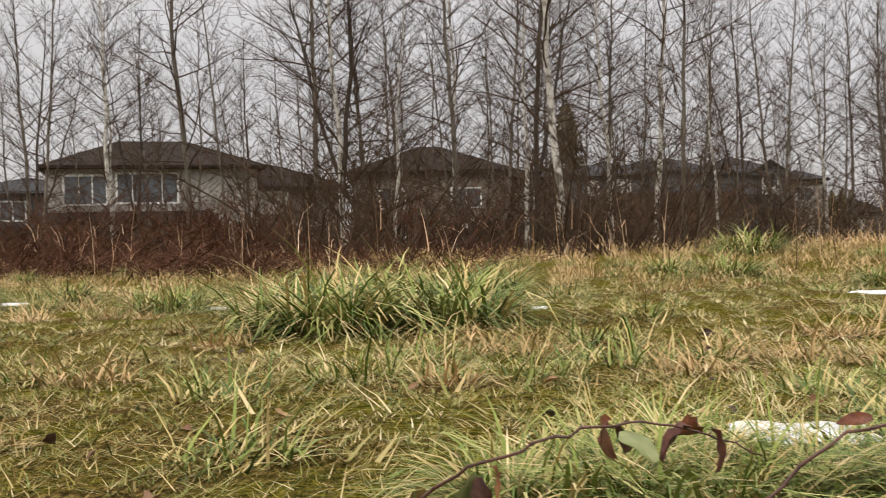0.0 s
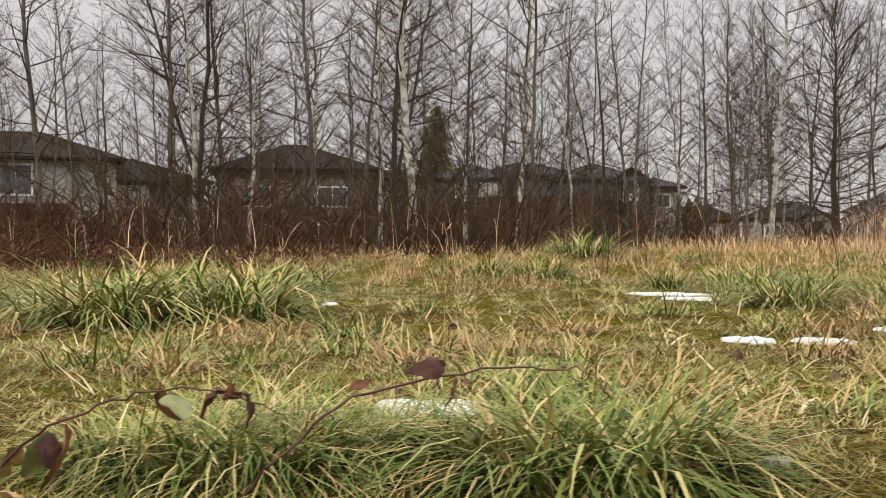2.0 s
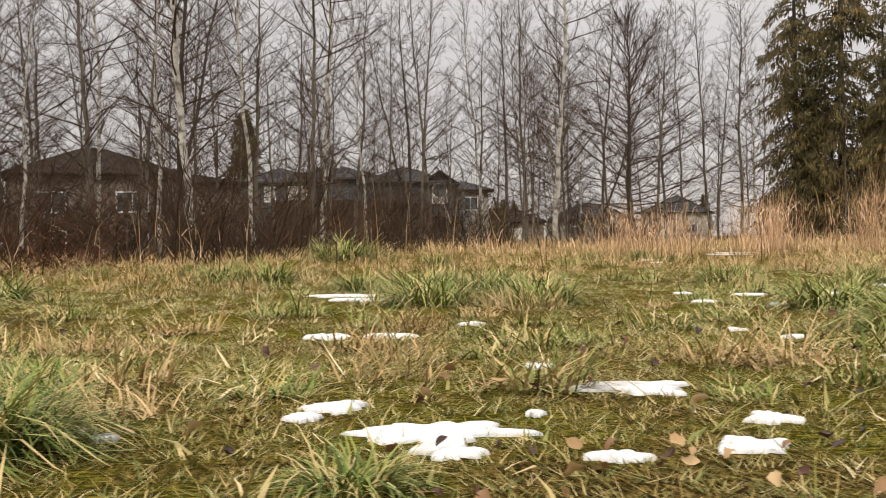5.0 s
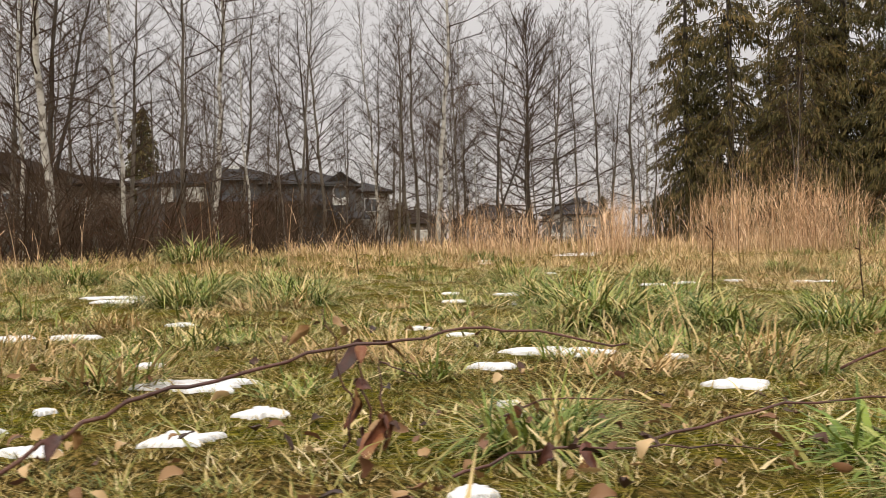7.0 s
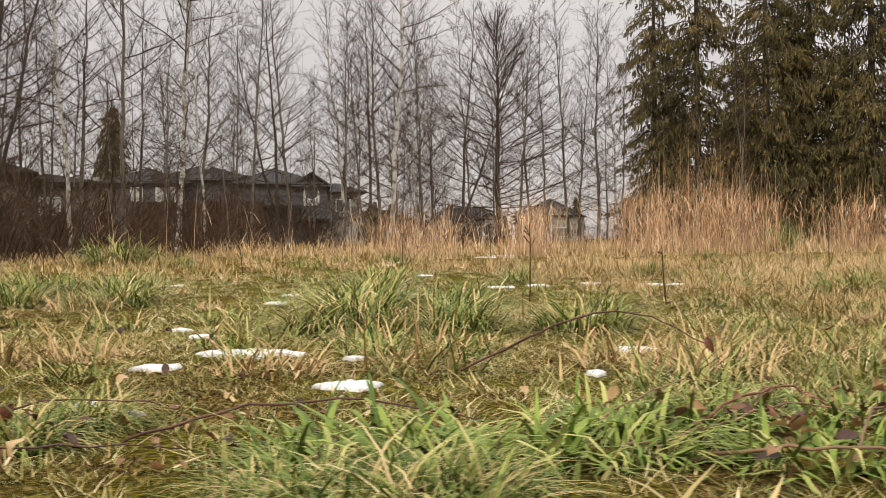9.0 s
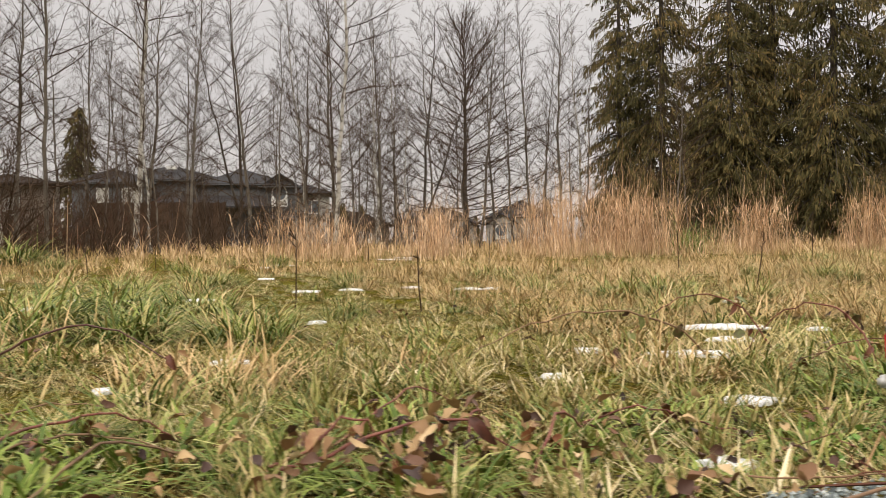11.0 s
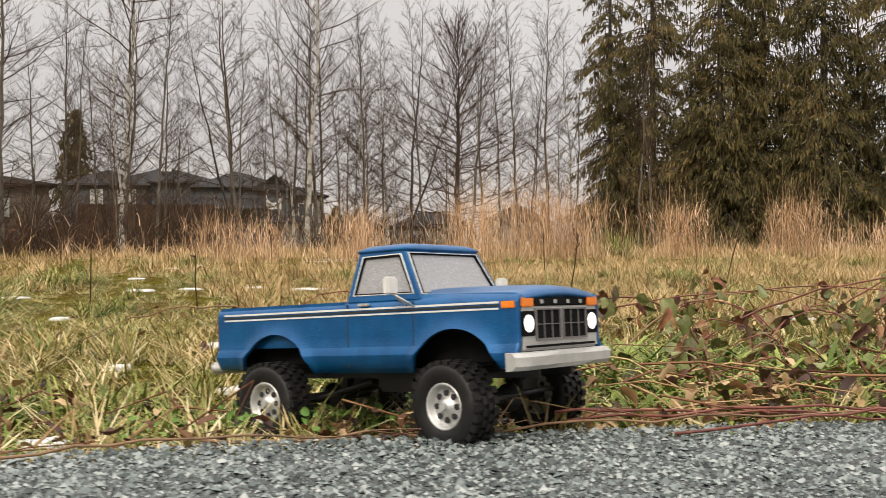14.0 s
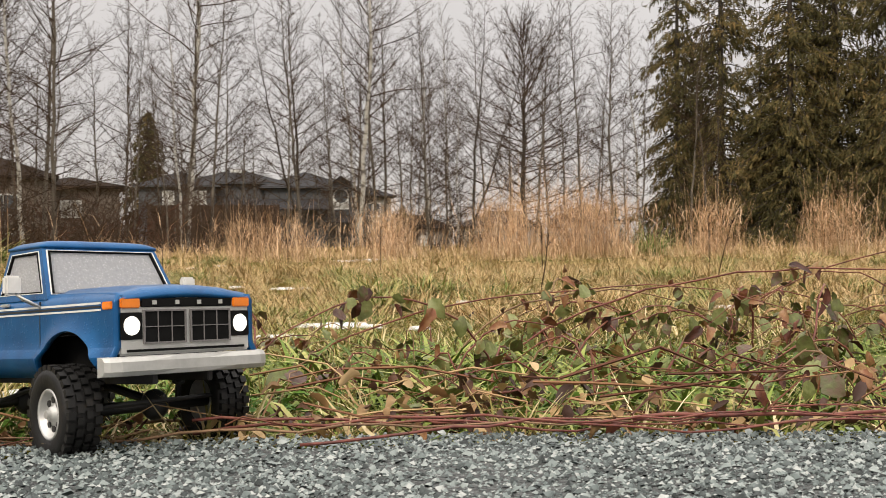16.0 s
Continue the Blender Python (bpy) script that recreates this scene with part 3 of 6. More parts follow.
# ---- trees ----
def bare_tree(seed, height, r0, style, bark, twig_mat, label):
    """A leafless tree: one or more wavering stems, limbs that sweep upwards, and fine twigs."""
    rng = random.Random(seed)
    tree = empty("tree")
    V, F = [], []
    n = 18
    # limbs on a stem, lowest limb, reach, angle from upright low and high
    count, first, reach, low, high = {"birch": (54, 0.10, 0.24, 74, 36), "spread": (36, 0.12, 0.23, 72, 36), "larch": (96, 0.12, 0.50, 96, 30), "thin": (44, 0.10, 0.20, 72, 36)}[style]
    stems = {"birch": 1, "spread": 2, "larch": 1, "thin": 1}[style]
    lines = []
    for m in range(stems):
        hgt = height * (1.0 if m == 0 else rng.uniform(0.78, 0.95))
        lean = Vector((rng.uniform(-0.03, 0.03), rng.uniform(-0.03, 0.03), 0))
        az = rng.uniform(0, 6.283)
        fork = 0.0 if m == 0 else rng.uniform(0.1, 0.22)
        pts, rad = [], []
        off = Vector((0, 0, 0))
        for i in range(n):
            f = i / (n - 1)
            off += Vector((rng.uniform(-1, 1), rng.uniform(-1, 1), 0)) * height * 0.005
            if m == 0:
                c = Vector((0, 0, f * hgt))
            else:
                g = fork + (1 - fork) * f
                c = Vector((math.cos(az), math.sin(az), 0)) * height * 0.17 * (1 - (1 - f) ** 1.8) + Vector((0, 0, g * hgt))
            pts.append(c + off + lean * f * hgt)
            rad.append(r0 * (1.0 if m == 0 else 0.62) * ((1 - f) ** (0.95 if bark is M_BIRCH else 1.1) * 0.93 + 0.035) * (1.3 if i == 0 and m == 0 else 1.0))
        tube(V, F, pts, rad, 8)
        lines.append((pts, rad))
    link("trunk", V, F, bark, tree, smooth=True)
    V, F = [], []
    tw = 0.012 if style == "larch" else 0.0041
    for pts, rad in lines:
        for k in range(count):
            f = first + (0.98 - first) * ((k + rng.random()) / count) ** 0.9
            g = f * (n - 1)
            i = min(int(g), n - 2)
            p, r = pts[i].lerp(pts[i + 1], g - i), rad[i] + (rad[i + 1] - rad[i]) * (g - i)
            az = k * 2.4 + rng.uniform(-0.9, 0.9)
            shape = (0.5 + 0.5 * math.sin(math.pi * min(1, 0.25 + f * 0.8)) ** 0.6) * (1.08 - 0.55 * f) if style == "larch" else (0.35 + 0.65 * math.sin(math.pi * min(1, f * 1.1)) ** 0.7) * (1.02 - 0.55 * f)
            length = height * reach * shape * (0.45 + 0.75 * rng.random() ** 0.7) + height * 0.015
            th = radians(low + (high - low) * f ** (0.8 if style != "larch" else 0.9) + rng.uniform(-15, 15))
            d = Vector((math.cos(az) * math.sin(th), math.sin(az) * math.sin(th), math.cos(th)))
            lp, lr = [], []
            q = p.copy()
            base = 0.045 * (1 - 0.5 * f) if style == "larch" else min(r * 0.36, 0.004 + length * 0.0052)
            for s in range(8):
                lp.append(q.copy())
                lr.append(base * (1 - s / 7.8) + (0.012 if style == "larch" else 0.0028))
                d = (d + Vector((rng.uniform(-0.15, 0.15), rng.uniform(-0.15, 0.15), rng.uniform(-0.16, 0.2) if style != "larch" else rng.uniform(-0.1, 0.2)))).normalized()
                q = q + d * length / 7
            tube(V, F, lp, lr, 4)
            for j in range(10):
                g = 0.12 + 0.87 * (j + rng.random()) / 10
                i = min(int(g * 7), 6)
                tp = lp[i].lerp(lp[i + 1], g * 7 - i)
                ax = (lp[i + 1] - lp[i]).normalized()
                td = (ax + Vector((rng.uniform(-1, 1), rng.uniform(-1, 1), rng.uniform(-0.8, 0.8))) * 0.85).normalized()
                tl = length * rng.uniform(0.2, 0.55) * (1.15 - 0.5 * g)
                m1 = tp + td * tl * 0.5
                td2 = (td + Vector((rng.uniform(-0.3, 0.3), rng.uniform(-0.3, 0.3), rng.uniform(-0.25, 0.3)))).normalized()
                m2 = m1 + td2 * tl * 0.5
                w = max(lr[i] * 0.42, tw)
                tube(V, F, [tp, m1], [w, w * 0.75], 3)
                spike(V, F, m1, m2, w * 0.8)
                for c in range(3):
                    o = tp.lerp(m1, rng.uniform(0.3, 1)) if c == 0 else m1.lerp(m2, rng.uniform(0.05, 0.9))
                    sd = (td2 + Vector((rng.uniform(-1, 1), rng.uniform(-1, 1), rng.uniform(-0.5, 0.8))) * 0.85).normalized()
                    spike(V, F, o, o + sd * tl * rng.uniform(0.25, 0.6), tw * 1.05)
    link("crown", V, F, twig_mat, tree)
    return tagged(tree, label, "tree")


KINDS = [
    (bare_tree(11, 13.0, 0.085, "birch", M_BIRCH, M_TWIG, "bare white-barked birch in the tree belt"), 0.17),
    (bare_tree(12, 12.0, 0.085, "birch", M_BARK, M_TWIG, "bare grey-brown alder in the tree belt"), 0.17),
    (bare_tree(13, 11.0, 0.085, "spread", M_DARK_BARK, M_TWIG, "dark bare tree with spreading limbs"), 0.17),
    (bare_tree(14, 10.0, 0.055, "thin", M_BARK, M_TWIG, "slender bare young tree"), 0.11),
    (bare_tree(15, 12.0, 0.085, "birch", M_BARK, M_TWIG, "bare grey-brown alder in the tree belt"), 0.17),
]
BIG = bare_tree(16, 18.5, 0.30, "larch", M_DARK_BARK, M_TWIG, "large dark bare tree with level boughs")

# (x, y, trunk width, kind) by grove
GROVE_WEST = [(-19.5, 37.0, 0.13, 1), (-21.2, 41.8, 0.21, 2), (-16.5, 36.2, 0.1, 3), (-11.7, 29.5, 0.13, 2), (-12.8, 34.4, 0.09, 3), (-10.2, 30.1, 0.24, 1), (-7.3, 24.6, 0.1, 3),
              (-9.7, 33.2, 0.1, 4), (-9.3, 36.5, 0.11, 3), (-6.8, 30.9, 0.1, 4), (-4.9, 25.1, 0.19, 2), (-4.3, 23.2, 0.12, 0), (-5.3, 31.1, 0.16, 4), (-3.2, 23.0, 0.08, 0),
              (-4.0, 29.0, 0.15, 1), (-4.6, 37.0, 0.11, 3), (-3.0, 31.1, 0.14, 0), (-2.5, 35.5, 0.13, 1), (-2.5, 41.8, 0.13, 4), (-1.5, 34.6, 0.1, 3), (-0.5, 27.3, 0.19, 2),
              (-0.5, 31.5, 0.13, 1)]
GROVE_MID = [(0.4, 20.5, 0.15, 0), (0.3, 31.3, 0.13, 4), (0.5, 35.6, 0.11, 3), (1.2, 29.3, 0.16, 1), (2.3, 47.1, 0.12, 3), (4.0, 60.3, 0.40, 0), (3.6, 41.9, 0.13, 4), (4.5, 39.7, 0.18, 1),
              (4.6, 34.5, 0.1, 0), (5.9, 41.8, 0.13, 3), (11.9, 86.3, 0.40, 2), (-0.3, 37.5, 0.12, 1), (1.7, 38.7, 0.14, 4), (3.3, 32.0, 0.09, 3)]
GROVE_EAST = [(14.6, 70.9, 0.26, 4), (16.6, 71.0, 0.30, 1), (14.0, 61.3, 0.16, 3), (12.5, 46.8, 0.22, 1), (16.1, 60.8, 0.19, 1), (16.4, 55.5, 0.22, 4), (20.6, 70.4, 0.22, 1),
              (20.4, 62.0, 0.27, 2), (23.4, 69.7, 0.22, 3), (27.6, 73.7, 0.3, 4), (30.1, 78.0, 0.3, 1), (31.3, 77.5, 0.25, 3), (29.0, 67.5, 0.28, 4), (31.4, 71.8, 0.2, 3), (29.3, 62.8, 0.3, 1),
              (33.4, 70.9, 0.2, 4), (18.5, 66.0, 0.2, 0), (25.4, 72.3, 0.2, 4), (17.7, 69.0, 0.18, 3), (21.9, 75.3, 0.2, 0), (34.4, 79.4, 0.22, 4), (36.3, 75.1, 0.2, 3), (38.2, 80.2, 0.22, 0),
              (16.1, 22.5, 0.07, 3), (17.8, 25.0, 0.06, 3), (38.8, 68.2, 0.16, 3)]
rt = random.Random(5)
for spots in (GROVE_WEST, GROVE_MID, GROVE_EAST):
    for x, y, w, k in spots:
        ob, base = KINDS[k]
        w *= 1.25 if k == 0 else 1.0
        s = min(max(0.88 * w / base, 0.55), 2.1)
        c = copy_thing(ob, pose(x, y, ground_z(x, y) - 0.05, rt.uniform(-4, 4), rt.uniform(-4.5, 4.5), rt.uniform(0, 360)))
        c.scale = (s, s, s * rt.uniform(0.92, 1.1))
        c["group"] = "trees of the bare belt"
for i in range(44):
    x = rt.uniform(-17, 10) if i < 26 else rt.uniform(3, 24)
    y = rt.uniform(19, 40) + max(0, x) * 0.6 if i < 26 else 56 + 0.5 * x + rt.uniform(-4, 12)
    ob, base = KINDS[rt.choice((3, 3, 3, 4, 0))]
    s = rt.uniform(0.4, 0.95) if i < 26 else rt.uniform(0.8, 1.5)
    c = copy_thing(ob, pose(x, y, ground_z(x, y) - 0.05, rt.uniform(-5, 5), rt.uniform(-6, 6), rt.uniform(0, 360)))
    c.scale = (s, s, s)
    c["group"] = "trees of the bare belt"
BIG.matrix_world = pose(34.0, 99.2, -0.95, 0, 0, 40)
BIG.scale = (1.22, 1.22, 1.18)
# the models themselves stand at the belt's far end
for i, (ob, base) in enumerate(KINDS):
    ob.matrix_world = pose(-20.0 + 3.1 * i, 46.0 + 2.3 * (i % 2), -0.6, 0, 0, 50 * i)
    ob["group"] = "trees of the bare belt"


def thicket(seed, height, spread_, mat, label, stems=46):
    """A leafless shrub of many fine stems."""
    rng = random.Random(seed)
    V, F = [], []
    for k in range(stems):
        az = rng.uniform(0, 6.283)
        r = spread_ * math.sqrt(rng.random())
        p = Vector((math.cos(az) * r, math.sin(az) * r, -0.05))
        d = Vector((rng.uniform(-1, 1), rng.uniform(-1, 1), rng.uniform(0.55, 1.3))).normalized()
        L = height * rng.uniform(0.45, 1.0)
        m = p + d * L * 0.5
        d2 = (d + Vector((rng.uniform(-0.7, 0.7), rng.uniform(-0.7, 0.7), rng.uniform(-0.5, 0.2)))).normalized()
        e = m + d2 * L * 0.5
        tube(V, F, [p, m, e], [0.011, 0.008, 0.003], 3)
        for j in range(9):
            o = p.lerp(m, rng.uniform(0.3, 1)) if j < 4 else m.lerp(e, rng.random())
            sd = (d2 + Vector((rng.uniform(-1, 1), rng.uniform(-1, 1), rng.uniform(-0.3, 0.8)))).normalized()
            x = o + sd * L * rng.uniform(0.12, 0.3)
            spike(V, F, o, x, 0.0055)
            sd = (sd + Vector((rng.uniform(-0.8, 0.8), rng.uniform(-0.8, 0.8), rng.uniform(-0.2, 0.6)))).normalized()
            o = o.lerp(x, 0.6)
            spike(V, F, o, o + sd * L * 0.14, 0.004)
    ob = link("shrub", V, F, mat)
    return tagged(ob, label, "shrub", "brush under the trees")


BRUSH = [thicket(21, 2.2, 1.1, M_TWIG, "tangled leafless brown brush", 34), thicket(22, 1.8, 1.3, M_RED_TWIG, "thicket of red-stemmed leafless shrubs", 44), thicket(23, 2.6, 0.9, M_TWIG, "tangled leafless brown brush", 30)]
BRUSH[0].matrix_world, BRUSH[1].matrix_world, BRUSH[2].matrix_world = pose(-12, 25, -0.1), pose(-9, 19, 0.1), pose(-15, 27, -0.1)
for i in range(46):
    f = i / 46
    x = -15 + 25 * f + rt.uniform(-1, 1)
    y = rt.uniform(13.5, 25) + abs(x) * 0.15 + (6 if x > 4 else 0)
    red = x < -1 and rt.random() < 0.35
    ob = BRUSH[1] if red else BRUSH[rt.choice((0, 2))]
    c = copy_thing(ob, pose(x, y, ground_z(x, y), 0, 0, rt.uniform(0, 360)))
    s = rt.uniform(0.55, 1.1) * (0.7 if x > 3 else 1)
    c.scale = (s * 1.2, s * 1.2, s * (rt.uniform(1.0, 1.6) if x > -7 else rt.uniform(0.6, 1.0)))
for i in range(26):
    x = rt.uniform(-22, 2)
    y = rt.uniform(27, 46)
    c = copy_thing(BRUSH[rt.choice((0, 1, 2))], pose(x, y, ground_z(x, y), 0, 0, rt.uniform(0, 360)))
    s = rt.uniform(1.2, 1.7)
    c.scale = (s * 1.3, s * 1.3, s)
for i in range(34):
    x = rt.uniform(-9.5, 0.5)
    y = rt.uniform(9.6, 13.5) - 0.1 * x
    c = copy_thing(BRUSH[1], pose(x, y, ground_z(x, y), 0, 0, rt.uniform(0, 360)))
    s = rt.uniform(0.4, 0.7)
    c.scale = (s, s, s * rt.uniform(0.4, 0.75) * (1.0 if x < -3 else 0.7))
for i in range(26):
    x = rt.uniform(12, 44)
    y = 45 + 0.75 * x + rt.uniform(-6, 6)
    c = copy_thing(BRUSH[rt.choice((0, 2))], pose(x, y, ground_z(x, y), 0, 0, rt.uniform(0, 360)))
    s = rt.uniform(0.9, 1.5)
    c.scale = (s, s, s)


def conifer(seed, height, width, label, gap=0.0, n_branch=150, fine=1.0):
    """A cedar: uneven boughs hung with many small limp sprays, thinner towards the top."""
    rng = random.Random(seed)
    tree = empty("conifer")
    V, F = [], []
    tube(V, F, [Vector((0, 0, height * i / 8)) for i in range(9)], [0.34 * (1 - i / 8.3) + 0.01 for i in range(9)], 8)
    link("trunk", V, F, M_DARK_BARK, tree, smooth=True)
    V, F = [], []
    SV, SF = [], []
    for k in range(n_branch):
        f = 0.02 + 0.70 * rng.random() if height > 20 else 0.02 + 0.96 * rng.random()
        if rng.random() < gap * (0.1 + 2.4 * f):
            continue
        L = width * (1 - f) ** 0.7 * (0.3 + 0.8 * rng.random()) + 0.35 * (1 - f) + 0.08
        az = rng.uniform(0, 6.283)
        hx, hy = math.cos(az), math.sin(az)
        p = Vector((0, 0, f * height))
        pts = []
        rise_, bend = rng.uniform(-0.1, 0.25), rng.uniform(0.45, 0.95)
        for s in range(5):
            g = s / 4
            pts.append(p + Vector((hx, hy, 0)) * L * g + Vector((0, 0, L * (rise_ * g - bend * g * g + 0.22 * g ** 4))))
        tube(V, F, pts, [0.05 * (1 - 0.2 * s) + 0.005 for s in range(5)], 3)
        for j in range(int((8 + L * 20) * fine)):
            g = rng.uniform(0.1, 1.02) ** 0.75
            i = min(int(g * 4), 3)
            o = pts[i].lerp(pts[i + 1], g * 4 - i)
            spread_ = rng.uniform(-1, 1) * 0.34 * L * (1.1 - g)
            o = o + Vector((-hy * spread_, hx * spread_, rng.uniform(-0.35, 0.1)))
            d = Vector((rng.uniform(-1, 1) + hx * 0.8, rng.uniform(-1, 1) + hy * 0.8, rng.uniform(-3.4, 0.2))).normalized()
            ln = rng.uniform(0.14, 0.58)
            wd = ln * rng.uniform(0.10, 0.22)
            u = d.cross(Vector((rng.uniform(-1, 1), rng.uniform(-1, 1), rng.uniform(-1, 1)))).normalized()
            b0 = len(SV)
            mid_ = o + d * ln * rng.uniform(0.3, 0.6)
            for q in (o, mid_ + u * wd, mid_ - u * wd * rng.uniform(0.2, 0.9), o + d * ln + Vector((0, 0, -0.08))):
                SV.append((q.x, q.y, q.z))
            SF += [(b0, b0 + 1, b0 + 2), (b0 + 1, b0 + 3, b0 + 2)]
    boughs = link("bough", V, F, M_DARK_BARK, tree)
    boughs["kind"] = "stuff"
    link("crown", SV, SF, M_CEDAR, tree)
    return tagged(tree, label, "conifer", "conifers at the field's end")


CONS = [conifer(31, 38.0, 5.0, "tall dark green cedar with drooping sprays", 0.4, 640), conifer(32, 36.0, 5.4, "tall dark green cedar with drooping sprays", 0.4, 640), conifer(33, 12.5, 2.6, "small dense dark conifer behind the houses", 0.0, 210)]
CON_SPOTS = [(41.1, 79.7, 0, 0.86), (42.4, 78.9, 1, 0.5), (43.9, 77.9, 1, 1.0), (47.4, 73.7, 1, 1.0), (50.9, 73.4, 0, 1.1), (53.5, 69.5, 1, 1.05), (57.8, 67.4, 0, 1.05), (60.9, 63.4, 1, 1.1),
              (65.0, 60.6, 0, 1.1), (45.7, 75.1, 1, 0.55), (49.6, 72.8, 0, 0.62), (52.5, 70.4, 1, 0.5), (55.9, 68.8, 0, 0.6), (59.6, 65.5, 1, 0.6), (62.6, 61.9, 1, 0.6), (48.7, 78.7, 1, 0.6),
              (54.4, 74.0, 0, 0.6)]
for j, (x, y, k, s) in enumerate(CON_SPOTS):
    c = copy_thing(CONS[k], pose(x, y, -1.0, 0, 0, 67 * j))
    c.scale = (s, s, s)
CONS[0].matrix_world = pose(73.0, 54.0, -1.0)
CONS[1].matrix_world = pose(76.0, 60.0, -1.0)
CONS[2].matrix_world = pose(-2.7, 141.0, -1.0) @ Matrix.Diagonal((1.9, 1.9, 1.5, 1))
c = copy_thing(CONS[2], pose(-29.4, 66.4, -1.0, 0, 0, 70))
c.scale = (0.8, 0.8, 0.62)
for j, (x, y, s) in enumerate(((54.1, 172.7, 0.55), (52.3, 154.7, 0.42), (28.6, 136.0, 0.5), (73.6, 180.2, 0.7), (39.1, 174.2, 0.6), (25.0, 113.8, 0.45))):
    c = copy_thing(CONS[2], pose(x, y, -1.0, 0, 0, 61 * j))
    c.scale = (s * 1.3, s * 1.3, s)


# ---- grass ----
GR = np.random.default_rng(7)


def heights(x, y):
    return np.array([ground_z(a, b) for a, b in zip(x, y)])


def blades(base, length, width, lean, az, droop, segs=3):
    """Bent tapering blades as strips of quads; every argument but segs is an array over blades."""
    n = len(base)
    V = np.zeros((n, (segs + 1) * 2, 3), dtype=np.float32)
    dx, dy = np.cos(az), np.sin(az)
    px, pz = np.zeros(n), np.zeros(n)
    ang = lean.copy()
    for s in range(segs + 1):
        w = width * (1.0 - (s / segs) ** 1.6 * 0.92) * 0.5
        for side, sg in ((0, -1.0), (1, 1.0)):
            V[:, s * 2 + side, 0] = base[:, 0] + dx * px - dy * w * sg
            V[:, s * 2 + side, 1] = base[:, 1] + dy * px + dx * w * sg
            V[:, s * 2 + side, 2] = base[:, 2] + pz
        step = length / segs
        px = px + np.sin(ang) * step
        pz = np.maximum(pz + np.cos(ang) * step, 0.004 + 0.01 * (s > 0))
        ang = ang + droop / segs
    f = np.array([(s * 2, s * 2 + 1, s * 2 + 3, s * 2 + 2) for s in range(segs)], dtype=np.int32)
    F = (np.arange(n, dtype=np.int32) * (segs + 1) * 2)[:, None, None] + f[None]
    return V.reshape(-1, 3), F.reshape(-1, 4)


def clumped(n, x0, x1, y0, y1, cell, strength):
    """Points over a rectangle, gathered more or less in clumps."""
    x, y = GR.uniform(x0, x1, n), GR.uniform(y0, y1, n)
    cx, cy = (np.floor(x / cell) + 0.5) * cell, (np.floor(y / cell) + 0.5) * cell
    h = np.sin(cx * 127.1 + cy * 311.7) * 43758.5
    k = np.sin(cx * 269.5 + cy * 183.3) * 43758.5
    cx, cy = cx + (h - np.floor(h) - 0.5) * cell, cy + (k - np.floor(k) - 0.5) * cell
    return x + (cx - x) * strength, y + (cy - y) * strength


def off_road(x, y, keep=0.0):
    e = np.array([edge_y(a) for a in x])
    return (y > e + keep) | (x < 4.3)


# where the snow lies: (x, y, length, depth, turn)
SNOW_A = [(-2.33, 6.51, 0.3, 0.33, -13), (-0.83, 5.77, 0.15, 0.17, -12), (-0.76, 6.59, 0.11, 0.12, -15), (1.27, 2.42, 0.23, 0.25, 0), (2.32, 5.55, 0.26, 0.28, -3),
          (2.57, 5.89, 0.11, 0.13, -4), (3.35, 7.04, 0.15, 0.16, -7), (2.32, 3.63, 0.16, 0.18, 0), (2.14, 3.63, 0.08, 0.09, 0), (2.63, 3.98, 0.09, 0.1, 0),
          (2.08, 2.22, 0.11, 0.12, 0), (2.02, 2.12, 0.06, 0.07, 0), (1.66, 2.07, 0.04, 0.05, 0), (0.74, 5.25, 0.05, 0.06, -2),
          (1.72, 2.0, 0.04, 0.05, 0), (2.67, 2.36, 0.26, 0.17, -17), (2.57, 2.73, 0.07, 0.08, -18)]
SNOW_B = [(2.11, 3.71, 0.13, 0.14, -20), (2.3, 5.89, 0.34, 0.37, -28), (2.21, 1.95, 0.24, 0.22, -16), (2.22, 1.8, 0.09, 0.1, -15), (2.44, 1.72, 0.08, 0.07, -15),
          (2.64, 1.75, 0.1, 0.12, -15), (2.78, 1.97, 0.08, 0.09, -16), (2.41, 2.1, 0.03, 0.05, -16), (3.54, 2.64, 0.23, 0.25, -19), (3.31, 2.43, 0.1, 0.11, -18),
          (4.19, 5.23, 0.14, 0.15, -27), (4.03, 4.55, 0.1, 0.11, -24), (3.94, 5.48, 0.08, 0.09, -28), (3.81, 4.86, 0.11, 0.12, -25), (3.37, 3.52, 0.06, 0.07, -21),
          (3.43, 3.22, 0.06, 0.06, -20), (3.19, 1.9, 0.04, 0.05, -16), (3.23, 1.78, 0.1, 0.1, -16)]
SNOW_C = [(5.4, 10.09, 0.14, 0.16, -38), (7.61, 13.35, 0.49, 0.54, -50), (4.46, 2.43, 0.1, 0.11, -23), (3.67, 2.0, 0.12, 0.14, -21), (5.1, 5.62, 0.12, 0.13, -32),
          (5.75, 5.91, 0.1, 0.1, -35), (3.76, 2.46, 0.05, 0.06, -22), (2.96, 1.26, 0.05, 0.05, -18), (4.84, 3.57, 0.06, 0.07, -27), (7.3, 12.79, 0.57, 0.6, -51),
          (6.02, 2.91, 0.25, 0.28, -26), (5.82, 2.51, 0.11, 0.12, -23), (5.31, 2.33, 0.1, 0.11, -22), (5.52, 2.22, 0.17, 0.19, -22), (5.31, 1.57, 0.09, 0.1, -20),
          (4.99, 1.1, 0.06, 0.06, -19), (5.07, 1.94, 0.04, 0.05, -21), (5.62, 10.83, 0.21, 0.23, -37)]
